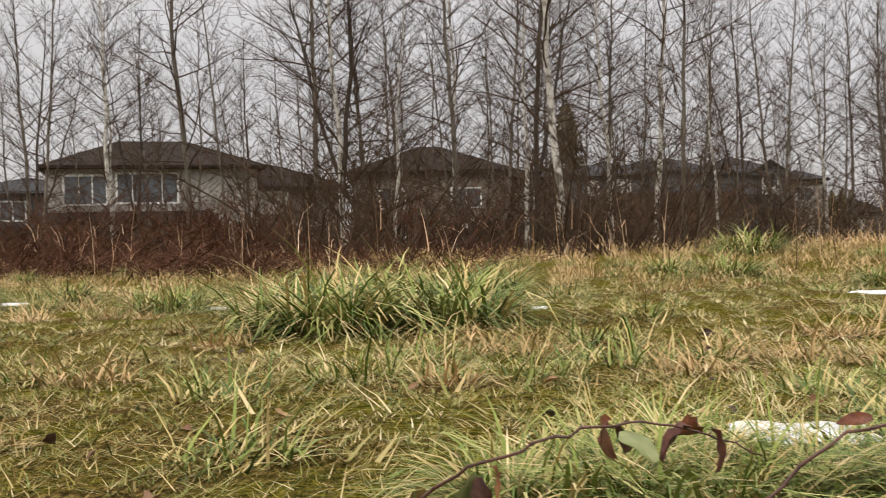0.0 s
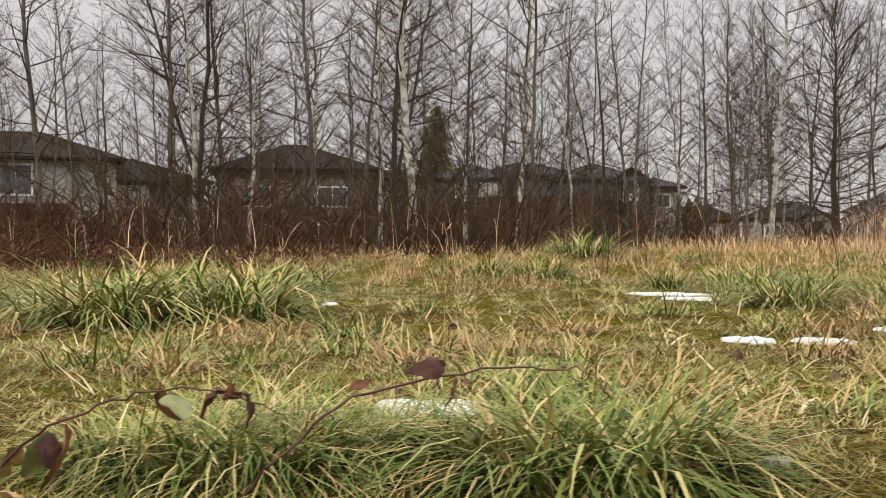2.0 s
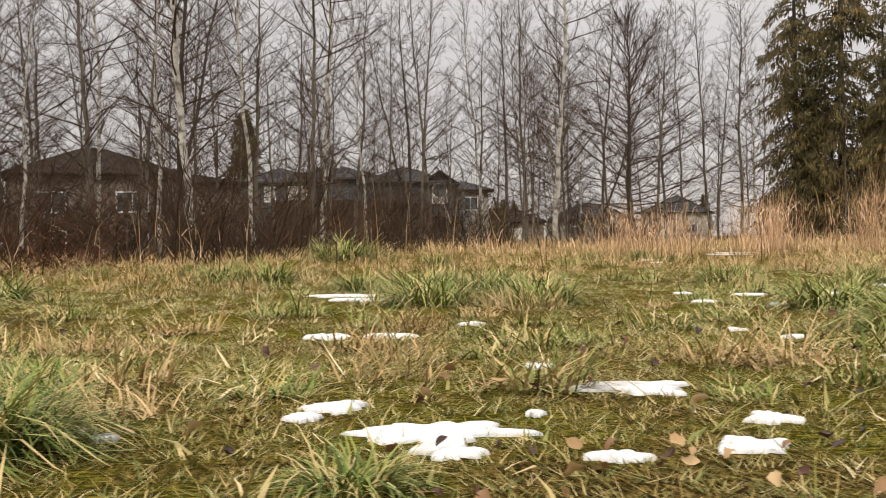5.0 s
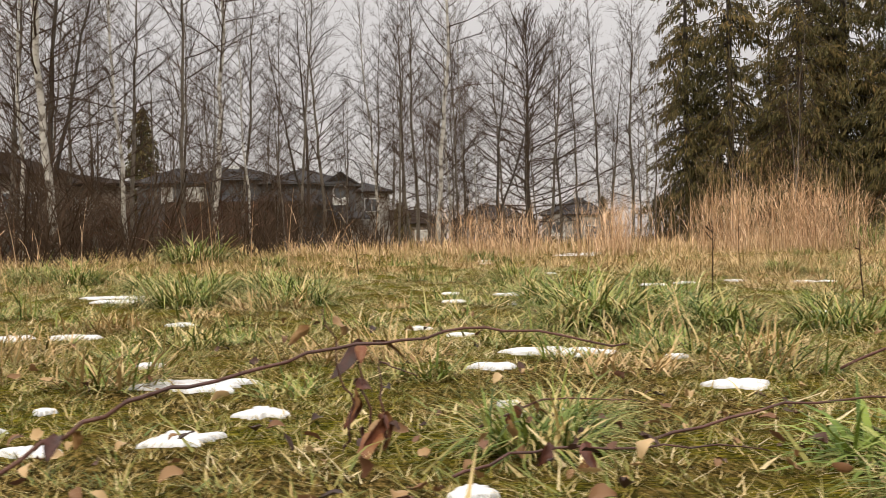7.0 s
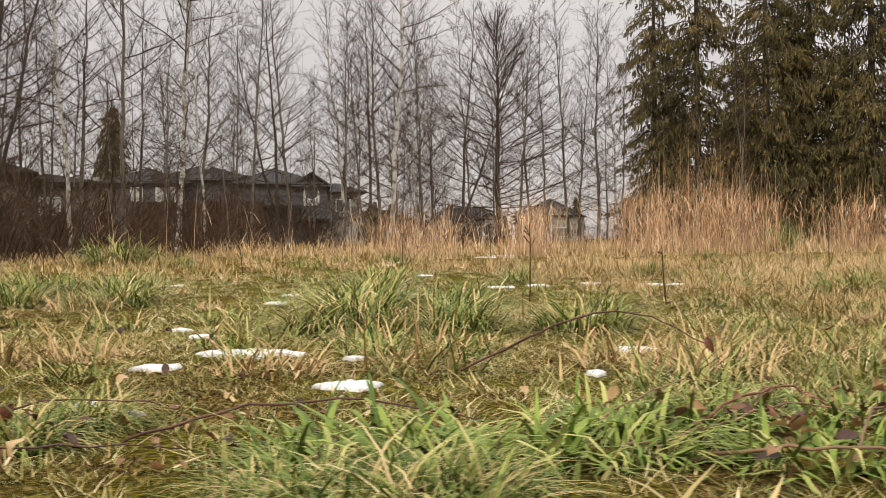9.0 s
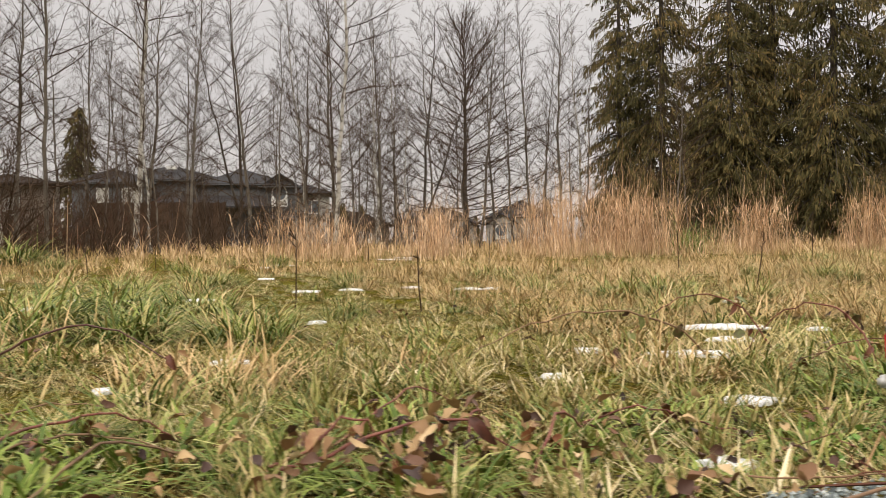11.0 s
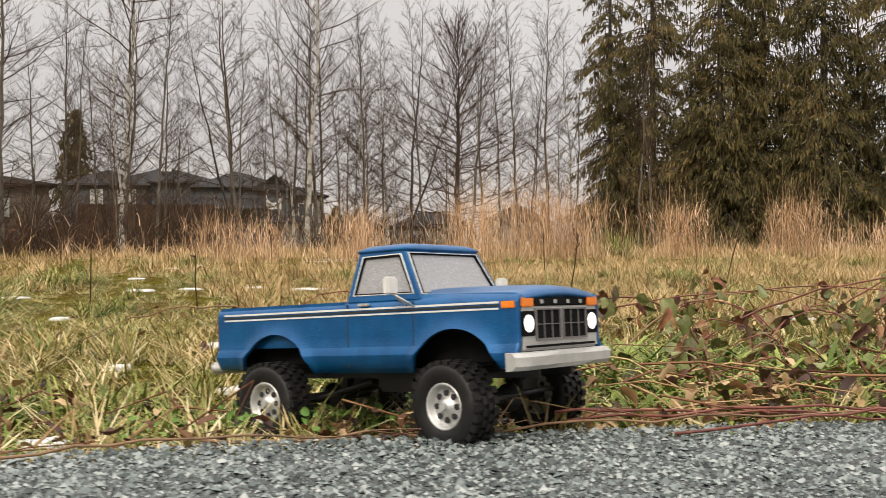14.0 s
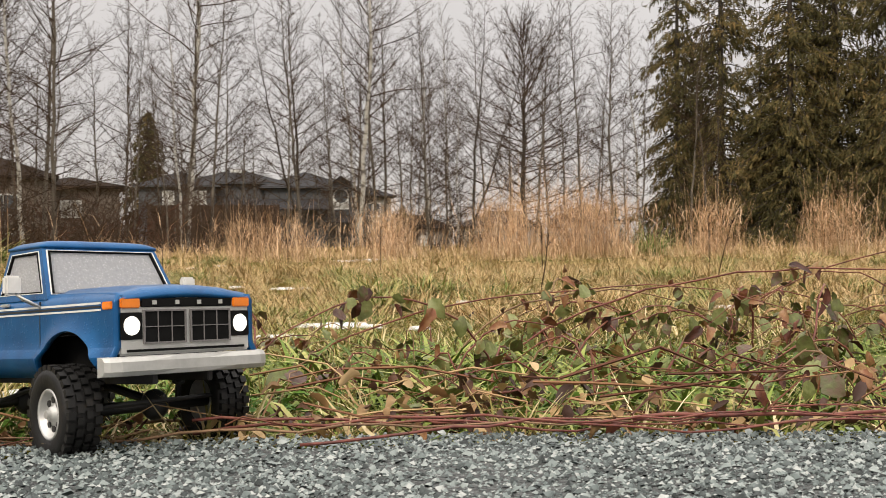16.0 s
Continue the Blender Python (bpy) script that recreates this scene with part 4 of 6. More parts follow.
SNOW_D = [(6.66, 3.95, 0.07, 0.08, -30), (6.01, 5.61, 0.14, 0.16, -31), (5.38, 5.8, 0.11, 0.12, -30), (4.19, 2.01, 0.04, 0.05, -21), (4.52, 5.13, 0.13, 0.15, -28),
          (5.08, 7.35, 0.1, 0.11, -26), (6.13, 5.56, 0.09, 0.1, -27), (6.24, 2.72, 0.06, 0.06, -25), (5.86, 1.47, 0.05, 0.06, -19), (7.19, 2.65, 0.09, 0.1, -23),
          (7.48, 3.22, 0.08, 0.09, -24)]
SNOW = [(x, y, a * 1.06, min(b, 0.6 * a + 0.04), turn) for x, y, a, b, turn in SNOW_A + SNOW_B + SNOW_C + SNOW_D]


def bare_of_snow(x, y):
    ok = np.ones(len(x), dtype=bool)
    for sx, sy, a, b, turn in SNOW:
        c, s = math.cos(radians(turn)), math.sin(radians(turn))
        u, v = (x - sx) * c + (y - sy) * s, -(x - sx) * s + (y - sy) * c
        ok &= (u / (a * 0.43)) ** 2 + (v / (b * 0.43)) ** 2 > 1
    return ok


def lawn(name, n, x0, x1, y0, y1, lmin, lmax, wmin, wmax, mat, cell, strength, flat, segs, label, keep=0.02):
    x, y = clumped(n, x0, x1, y0, y1, cell, strength)
    ok = off_road(x, y, keep) & bare_of_snow(x, y)
    x, y = x[ok], y[ok]
    m = len(x)
    base = np.stack([x, y, heights(x, y) - 0.004], 1)
    swirl = 2.4 * np.sin(x * 1.7 + 0.6 * np.sin(y * 2.1)) + 1.9 * np.cos(y * 1.3 + x * 0.8)
    az = swirl + GR.normal(0, 2.0, m)
    v, f = blades(base, GR.uniform(lmin, lmax, m), GR.uniform(wmin, wmax, m), np.abs(GR.normal(flat, 0.28, m)), az, GR.uniform(-0.2, 0.9, m), segs)
    ob = quick(name, v, f, 4, mat)
    return tagged(ob, label, "grass", kind="stuff")


lawn("grass_near", 140000, -0.8, 8.6, 0.75, 3.6, 0.012, 0.075, 0.0011, 0.0032, M_LAWN, 0.11, 0.4, 1.4, 2, "short matted winter grass, green and straw")
lawn("moss_mat", 240000, -1.7, 6.2, 1.15, 4.3, 0.010, 0.046, 0.0014, 0.0036, M_MOSS, 0.07, 0.35, 1.5, 1, "fine mat of yellow moss and broken straw")
lawn("grass_middle", 135000, -4.0, 11.0, 3.4, 8.5, 0.02, 0.11, 0.0016, 0.005, M_LAWN, 0.2, 0.6, 1.4, 2, "matted winter grass across the field")
lawn("straw_field", 60000, 5.4, 13.0, 2.7, 9.0, 0.05, 0.2, 0.0018, 0.005, M_FIELD, 0.3, 0.6, 1.15, 2, "tangled golden straw beyond the brambles")
lawn("grass_far", 52000, -12.0, 21.0, 7.5, 19.0, 0.06, 0.2, 0.004, 0.010, M_FIELD, 0.5, 0.55, 0.95, 2, "tall pale rough grass at the field's end")
lawn("grass_beyond", 16000, -22.0, 34.0, 18.0, 40.0, 0.1, 0.3, 0.02, 0.04, M_FIELD, 0.9, 0.4, 0.5, 2, "rough pale grass below the trees")

lawn("grass_around", 20000, -7.0, 13.0, -6.0, 4.5, 0.04, 0.11, 0.005, 0.011, M_LAWN, 0.25, 0.5, 1.3, 2, "matted winter grass round the lane")


def tuft(seed, n, length, radius, label, mat=M_TUFT):
    g = np.random.default_rng(seed)
    r = radius * np.sqrt(g.random(n))
    a = g.uniform(0, 6.283, n)
    base = np.stack([r * np.cos(a), r * np.sin(a), np.full(n, -0.01)], 1)
    az = a + g.normal(0, 0.8, n)
    v, f = blades(base, g.uniform(0.45, 1.0, n) * length, g.uniform(0.0035, 0.009, n), np.abs(g.normal(0.7, 0.32, n)), az, g.uniform(1.0, 2.7, n), 4)
    ob = quick("grass_tuft", v, f, 4, mat)
    return tagged(ob, label, "grass tuft", "grass tufts over the field")


TUFTS = [tuft(41, 440, 0.34, 0.10, "long arching green grass tuft"), tuft(42, 520, 0.30, 0.14, "long arching green grass tuft"), tuft(43, 300, 0.24, 0.09, "small green grass tuft"), tuft(44, 480, 0.36, 0.16, "wide tuft of green and straw grass")]
# (x, y, kind, height)
TUFT_A = [(1.39, 1.97, 1, 0.103), (1.48, 1.94, 1, 0.136), (1.56, 1.97, 1, 0.11), (1.33, 2.0, 2, 0.083), (0.94, 2.0, 1, 0.105), (1.06, 1.97, 1, 0.11), (1.16, 2.0, 1, 0.083),
          (1.07, 2.2, 3, 0.085), (0.88, 1.97, 0, 0.088), (0.14, 4.25, 0, 0.22), (-0.05, 4.41, 2, 0.199), (0.44, 4.53, 1, 0.206), (0.31, 5.91, 3, 0.18), (0.37, 6.71, 2, 0.191),
          (-0.08, 5.49, 2, 0.204), (2.64, 5.05, 3, 0.14), (3.12, 5.03, 3, 0.128), (1.86, 8.46, 1, 0.164), (2.69, 14.63, 0, 0.218), (3.09, 6.2, 3, 0.117), (-2.03, 6.68, 0, 0.129),
          (-1.02, 5.69, 1, 0.133)]
TUFT_B = [(2.77, 14.06, 1, 0.3), (1.1, 2.1, 0, 0.087), (1.2, 2.05, 0, 0.095), (1.01, 2.04, 1, 0.065), (1.28, 2.08, 2, 0.078), (3.94, 3.37, 0, 0.168), (4.25, 3.48, 2, 0.121),
          (3.76, 3.23, 0, 0.101), (2.72, 6.15, 1, 0.138), (1.5, 9.16, 0, 0.157), (2.42, 6.64, 0, 0.131), (4.61, 6.5, 1, 0.12), (2.07, 1.61, 2, 0.063), (4.18, 3.17, 2, 0.101),
          (3.21, 1.69, 0, 0.078), (3.11, 1.51, 2, 0.084), (3.9, 3.29, 1, 0.114), (3.96, 3.08, 0, 0.091), (4.26, 3.17, 2, 0.087), (2.63, 5.65, 1, 0.117), (3.2, 5.52, 2, 0.117),
          (5.02, 3.91, 3, 0.066)]
TUFT_C = [(3.44, 1.1, 2, 0.066), (3.51, 1.02, 2, 0.08), (3.6, 0.97, 2, 0.083), (3.62, 1.09, 1, 0.068), (4.13, 4.32, 1, 0.144), (4.47, 4.1, 3, 0.129), (6.32, 4.26, 1, 0.104),
          (6.19, 3.56, 2, 0.085), (4.15, 1.42, 1, 0.069), (4.42, 1.24, 3, 0.051), (4.26, 1.47, 0, 0.049), (5.8, 3.37, 3, 0.055), (6.58, 4.4, 1, 0.11), (6.89, 4.14, 3, 0.076),
          (4.56, 3.02, 3, 0.115)]
rg = random.Random(8)
for x, y, k, h in TUFT_A + TUFT_B + TUFT_C:
    c = copy_thing(TUFTS[k], pose(x, y, ground_z(x, y), 0, 0, rg.uniform(0, 360)))
    s = h / (0.145, 0.125, 0.10, 0.15)[k] * (0.86 if y < 2.3 else 1.0)
    c.scale = (s * 1.05, s * 1.05, s * 0.9)
for i in range(56):
    x, y = rg.uniform(-6, 13), rg.uniform(3.4, 12.0)
    if y < 4.5 and rg.random() < 0.5:
        continue
    s = rg.uniform(0.35, 0.6) * (1 + 0.03 * y)
    c = copy_thing(TUFTS[rg.choice((0, 1, 2, 3))], pose(x, y, ground_z(x, y), 0, 0, rg.uniform(0, 360)))
    c.scale = (s, s, s)
FRESH = tuft(47, 160, 0.13, 0.08, "small tuft of fresh green grass", M_FRESH)
for x, y, s in ((6.05, 1.1, 1.0), (6.3, 1.2, 1.1), (6.5, 1.05, 0.9), (6.8, 1.15, 1.1), (7.0, 1.0, 1.0), (5.35, 0.98, 0.8), (5.5, 1.3, 1.0), (5.15, 1.15, 0.9), (4.9, 1.0, 0.8), (7.3, 1.3, 1.2), (5.9, 1.5, 1.0), (6.6, 1.6, 1.1), (3.56, 1.3, 1.5), (3.7, 1.25, 1.6), (3.9, 1.24, 1.3), (4.4, 1.15, 0.9), (4.7, 1.2, 0.9), (4.1, 1.1, 1.2), (4.25, 1.3, 1.3), (4.55, 1.05, 1.1), (4.85, 1.3, 1.2), (4.0, 1.4, 1.3), (4.6, 1.45, 1.2), (5.05, 1.4, 1.1)):
    c = copy_thing(FRESH, pose(x, y, ground_z(x, y), 0, 0, rg.uniform(0, 360)))
    c.scale = (s, s, s * 0.85)
for i in range(110):
    x = rg.uniform(5.5, 8.4)
    y = edge_y(x) + rg.uniform(0.17, 1.1)
    s = rg.uniform(0.9, 1.8)
    c = copy_thing(FRESH, pose(x, y, ground_z(x, y), 0, 0, rg.uniform(0, 360)))
    c.scale = (s * 1.1, s * 1.1, s * 0.8)
FRESH.matrix_world = pose(7.6, 1.2, ground_z(7.6, 1.2))
broom = tuft(48, 420, 0.85, 0.16, "bushy bright green broom shrub among the reeds", M_FRESH)
broom.name = "broom_shrub"
broom["category"], broom["group"] = "shrub", "green shrubs"
broom.matrix_world = pose(10.98, 12.43, ground_z(10.98, 12.43))


def tussocks(name, n, mat, seed, label):
    """Low heaps of flattened grass all over the field, as one mesh."""
    g = np.random.default_rng(seed)
    VV, FF, count = [], [], 0
    for i in range(n):
        y = 1.7 + 8.8 * g.random() ** 1.3
        x = g.uniform(-1.2, 7.5) if y < 4 else g.uniform(-5, 13)
        if y < edge_y(x) + 0.25 or not bare_of_snow(np.array([x]), np.array([y]))[0] or (y < 2.1 and x < 4.0):
            continue
        s = g.uniform(0.5, 1.2)
        m = 120
        r = 0.11 * s * np.sqrt(g.random(m))
        a = g.uniform(0, 6.283, m)
        px, py = x + r * np.cos(a), y + r * np.sin(a)
        base = np.stack([px, py, np.full(m, ground_z(x, y) - 0.006)], 1)
        comb = g.uniform(0, 6.283)
        az = np.where(g.random(m) < 0.5, a, comb) + g.normal(0, 0.8, m)
        v, f = blades(base, g.uniform(0.05, 0.19, m) * s, g.uniform(0.003, 0.007, m), np.abs(g.normal(0.95, 0.35, m)), az, g.uniform(0.4, 2.2, m), 3)
        VV.append(v)
        FF.append(f + count)
        count += len(v)
    ob = quick(name, np.concatenate(VV), np.concatenate(FF), 4, mat)
    return tagged(ob, label, "grass", kind="stuff")


tussocks("straw_tussocks", 210, M_FIELD, 45, "low heaps of flattened straw grass")
tussocks("green_tussocks", 210, M_TUFT, 46, "low heaps of green and straw grass")
for i, ob in enumerate(TUFTS):
    x, y = -2.2 - 0.8 * i, 6.0 + i
    ob.matrix_world = pose(x, y, ground_z(x, y))


# ---- dry reeds ----
def reeds(name, n, where, hmin, hmax, label):
    x, y = where(n)
    m = len(x)
    base = np.stack([x, y, heights(x, y) - 0.02], 1)
    v, f = blades(base, hmin + (hmax - hmin) * GR.random(m) ** 1.8, GR.uniform(0.0025, 0.006, m), np.abs(GR.normal(0.13, 0.12, m)), GR.uniform(0, 6.283, m), GR.uniform(0.0, 0.5, m), 4)
    n2 = m * 2
    pick = GR.integers(0, m, n2)
    hh = GR.uniform(0.05, 0.6, n2) * hmax
    b2 = base[pick] + np.stack([GR.normal(0, 0.02, n2), GR.normal(0, 0.02, n2), hh * 0.8], 1)
    v2, f2 = blades(b2, GR.uniform(0.2, 0.45, n2), GR.uniform(0.003, 0.007, n2), GR.uniform(0.2, 1.2, n2), GR.uniform(0, 6.283, n2), GR.uniform(0.5, 2.0, n2), 3)
    ob = quick(name, np.concatenate([v, v2]), np.concatenate([f, f2 + len(v)]), 4, M_REED)
    return tagged(ob, label, "dry reeds", kind="stuff")


def reed_band(n):
    u = GR.random(n)
    x = 4.0 + 16 * u
    y = 14.5 - 3.5 * u + GR.normal(0, 1.6, n)
    return x, y


def reed_stand(cx, cy, rx, ry):
    def where(n):
        return GR.normal(cx, rx, n), GR.normal(cy, ry, n)
    return where


def stray_reeds(n):
    x = GR.uniform(-8.0, 7.5, n)
    return x, 11.5 - 0.12 * x + GR.normal(0, 1.3, n)


reeds("dry_reeds", 130, stray_reeds, 0.25, 0.95, "scattered bent pale weed stems before the brush")
reeds("dry_reeds", 1100, reed_band, 0.12, 0.36, "thin pale dry reeds along the field's end")
# (x, y, spread, stems, height)
STANDS = [(6.06, 12.84, 0.35, 120, 0.65), (6.56, 12.69, 0.3, 90, 0.6), (7.67, 12.54, 0.32, 190, 0.8), (9.08, 12.22, 0.45, 260, 0.95), (9.6, 11.74, 0.35, 160, 1.15),
              (10.1, 11.77, 0.4, 240, 0.9), (11.25, 11.27, 0.3, 180, 0.8), (12.5, 10.78, 0.28, 190, 0.85), (13.4, 10.49, 0.5, 120, 0.5), (14.77, 10.49, 0.5, 150, 0.7)]
for x, y, r_, n, h in STANDS:
    reeds("dry_reeds", int(n * 1.5), reed_stand(x, y, r_ * 0.62, r_), h * 0.35, h * 1.4, "clump of tall pale dry reeds")


# ---- snow ----
def snow(x, y, length, depth, turn, seed):
    """A thin melting slab with a ragged outline and a soft rim."""
    bm = bmesh.new()
    n = 56
    rings = []
    for s, zz in ((1.0, -0.02), (0.97, -0.002), (0.9, 0.002), (0.75, 0.004), (0.4, 0.005)):
        ring = []
        for k in range(n):
            a = 2 * math.pi * k / n
            q = 0.92 + 0.6 * noise.noise((math.cos(a) * 1.3 + seed * 7.1, math.sin(a) * 1.3, seed)) + 0.62 * noise.noise((math.cos(a) * 4 + seed, math.sin(a) * 4, seed * 3))
            q = max(q, 0.5)
            px, py = math.cos(a) * q * s * length / 2, math.sin(a) * q * s * depth / 2
            ring.append(bm.verts.new((px, py, zz + 0.003 * noise.noise((px * 25, py * 25, seed)))))
        rings.append(ring)
    for a, b in zip(rings, rings[1:]):
        for k in range(n):
            bm.faces.new((a[k], a[(k + 1) % n], b[(k + 1) % n], b[k]))
    bm.faces.new(rings[-1])
    ob = part("snow_patch", bm, M_SNOW, smooth=True)
    ob.matrix_world = pose(x, y, ground_z(x, y) + 0.005, 0, 0, turn)
    return tagged(ob, "thin melting patch of old snow on the grass", "snow", "snow patches")


for k, (x, y, a, b, turn) in enumerate(SNOW):
    snow(x, y, a, b, turn, 0.37 * k)


# ---- model truck ----
def paint_material():
    m, n, l, b = shader("blue_metal_paint", 0.34, 0.25, 0.3)
    b.inputs["Coat Weight"].default_value = 0.2
    b.inputs["Coat Roughness"].default_value = 0.12
    co = n.new("ShaderNodeTexCoord")
    a = n.new("ShaderNodeTexNoise")
    a.inputs["Scale"].default_value = 30.0
    a.inputs["Detail"].default_value = 6.0
    l.new(co.outputs["Object"], a.inputs["Vector"])
    c = ramp_node(n, [(0.3, (0.0008, 0.062, 0.185)), (0.7, (0.0016, 0.095, 0.26))])
    l.new(a.outputs["Fac"], c.inputs[0])
    l.new(c.outputs[0], b.inputs["Base Color"])
    v = n.new("ShaderNodeTexVoronoi")
    v.inputs["Scale"].default_value = 190.0
    l.new(co.outputs["Object"], v.inputs["Vector"])
    d = n.new("ShaderNodeMapRange")
    d.inputs[1].default_value, d.inputs[2].default_value, d.inputs[3].default_value, d.inputs[4].default_value = 0.12, 0.3, 1.0, 0.0
    l.new(v.outputs["Distance"], d.inputs[0])
    u = n.new("ShaderNodeBump")
    u.inputs["Strength"].default_value = 0.35
    u.inputs["Distance"].default_value = 0.0008
    l.new(d.outputs[0], u.inputs["Height"])
    l.new(u.outputs[0], b.inputs["Normal"])
    return m


def glass_material():
    m, n, l, b = shader("wet_truck_glass", 0.12, 0.0, 0.6)
    b.inputs["Transmission Weight"].default_value = 0.55
    b.inputs["IOR"].default_value = 1.1
    co = n.new("ShaderNodeTexCoord")
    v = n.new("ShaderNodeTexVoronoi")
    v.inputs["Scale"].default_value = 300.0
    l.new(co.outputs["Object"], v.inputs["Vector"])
    # white dots put the rain drops' highlights into the base colour
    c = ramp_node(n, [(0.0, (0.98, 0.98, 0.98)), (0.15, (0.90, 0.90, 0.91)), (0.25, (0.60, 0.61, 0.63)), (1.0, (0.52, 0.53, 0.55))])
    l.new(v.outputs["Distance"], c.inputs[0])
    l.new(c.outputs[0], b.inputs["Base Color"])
    u = n.new("ShaderNodeBump")
    u.inputs["Strength"].default_value = 0.4
    u.inputs["Distance"].default_value = 0.001
    l.new(v.outputs["Distance"], u.inputs["Height"])
    l.new(u.outputs[0], b.inputs["Normal"])
    return m


def plain(name, col, rough=0.5, metal=0.0, glow=0.0):
    m = mapped(name, [(0.3, tuple(c * 0.8 for c in col)), (0.7, col)], 40.0, 5.0, rough, metal, bump=0.15, bump_scale=200, depth=0.001)
    if glow:
        b = m.node_tree.nodes["Principled BSDF"]
        b.inputs["Emission Color"].default_value = (*col, 1)
        b.inputs["Emission Strength"].default_value = glow
    return m


T_BLUE, T_GLASS = paint_material(), glass_material()
T_TYRE = mapped("wet_tyre_rubber", [(0.3, (0.007, 0.007, 0.007)), (0.62, (0.014, 0.0135, 0.013)), (0.85, (0.045, 0.038, 0.03))], 30.0, 6.0, 0.5, bump=0.5, bump_scale=160, depth=0.001, spec=0.25)
T_RIM = plain("silver_rim", (0.62, 0.62, 0.60), 0.35, 0.55)
T_CHROME = plain("dull_chrome", (0.50, 0.50, 0.48), 0.45, 0.35)
# near-black for seals and bezels, and for shade in openings and under the body
T_DARK = mapped("black_trim_and_shade", [(0.3, (0.006, 0.006, 0.006)), (0.7, (0.012, 0.012, 0.012))], 30.0, 4.0, 0.9, bump=0.1, spec=0.05)
T_BLACK = plain("black_plastic", (0.02, 0.02, 0.021), 0.5)
T_WHITE = plain("white_plastic", (0.74, 0.73, 0.70), 0.45)
T_STRIPE = plain("white_stripe", (0.72, 0.72, 0.68), 0.4)
T_LAMP = plain("headlight_lens", (1.0, 0.98, 0.92), 0.2, 0.0, 1.6)
T_AMBER = plain("amber_lens", (0.75, 0.20, 0.02), 0.25, 0.0, 0.12)
T_RED = plain("red_lens", (0.45, 0.02, 0.03), 0.25)
T_SEAT = plain("grey_seat", (0.16, 0.15, 0.15), 0.8)

FRONT, REAR = 0.162, -0.162


def rocker(x):
    for xa in (FRONT, REAR):
        if abs(x - xa) < 0.073:
            return 0.082 + math.sqrt(0.073 ** 2 - (x - xa) ** 2)
    return 0.104 if x > FRONT or x < REAR else 0.098


def shoulder(x):
    if x < -0.026:
        return 0.194
    if x < 0.1:
        return 0.196
    return 0.200 - 0.006 * ((x - 0.1) / 0.16) ** 2


def flank(z):
    """Half width of the body at a height."""
    if z > 0.186:
        return 0.1 - (z - 0.186) * 0.45
    if z > 0.134:
        return 0.1
    if z > 0.123:
        return 0.1 + (0.134 - z) * 0.55
    return 0.10605 - (0.123 - z) * 0.5


def side_panel(truck, sign):
    xs = sorted(set([round(-0.288 + 0.004 * k, 4) for k in range(138)] + [FRONT - 0.0731, FRONT + 0.0731, REAR - 0.0731, REAR + 0.0731, 0.26]))
    zs = [0.0, 0.113, 0.1225, 0.1235, 0.1335, 0.1345, 0.148, 0.158, 0.168, 0.178, 0.185, 0.187, 1.0]
    V, F = [], []
    nz = len(zs)
    for layer in (0, 1):
        for x in xs:
            lo, hi = rocker(x), shoulder(x)
            for j, s in enumerate(zs):
                z = lo if s == 0.0 else hi if s == 1.0 else max(lo + 0.0002 * j, s)
                near_arch = min(abs(math.hypot(x - xa, z - 0.082) - 0.073) for xa in (FRONT, REAR))
                flare = 0.006 * max(0.0, 1 - near_arch / 0.013) if z > 0.09 else 0.0
                V.append((x, sign * (flank(z) + flare - 0.008 * layer), z))
    n = len(xs) * nz
    for i in range(len(xs) - 1):
        for k in range(nz - 1):
            a = i * nz + k
            q = (a, a + nz, a + nz + 1, a + 1)
            F.append(q if sign < 0 else q[::-1])
            p = tuple(n + j for j in q)
            F.append(p[::-1] if sign < 0 else p)
        for k in (0, nz - 1):
            a = i * nz + k
            F.append((a, n + a, n + a + nz, a + nz))
    for i in (0, len(xs) - 1):
        for k in range(nz - 1):
            a = i * nz + k
            F.append((a, a + 1, n + a + 1, n + a))
    ob = link("side_panel", V, F, T_BLUE, truck, "metallic blue side panel", smooth=True)
    bm = bmesh.new()
    bm.from_mesh(ob.data)
    bmesh.ops.recalc_face_normals(bm, faces=bm.faces)
    bm.to_mesh(ob.data)
    bm.free()
    for z, h, mat in ((0.1845, 0.0026, T_STRIPE), (0.1805, 0.0024, T_BLACK), (0.1768, 0.0022, T_STRIPE)):
        b = bmesh.new()
        y = flank(z)
        box(b, -0.272, 0.232, min(sign * (y - 0.001), sign * (y + 0.0008)), max(sign * (y - 0.001), sign * (y + 0.0008)), z, z + h)
        part("stripe", b, mat, ob, "thin side stripe")
    for x in (-0.022, 0.094):
        b = bmesh.new()
        box(b, x - 0.0008, x + 0.0008, min(sign * 0.0985, sign * 0.1004), max(sign * 0.0985, sign * 0.1004), 0.106, 0.193)
        part("door_seam", b, T_BLACK, ob)
    b = bmesh.new()
    box(b, 0.0, 0.02, min(sign * 0.099, sign * 0.1035), max(sign * 0.099, sign * 0.1035), 0.1895, 0.1935, 0.001)
    part("door_handle", b, T_CHROME, ob, "small chrome door handle")
    b = bmesh.new()
    box(b, 0.236, 0.256, min(sign * 0.098, sign * 0.1018), max(sign * 0.098, sign * 0.1018), 0.178, 0.187, 0.001)
    part("side_marker", b, T_AMBER, ob, "amber side marker lamp")
    return ob


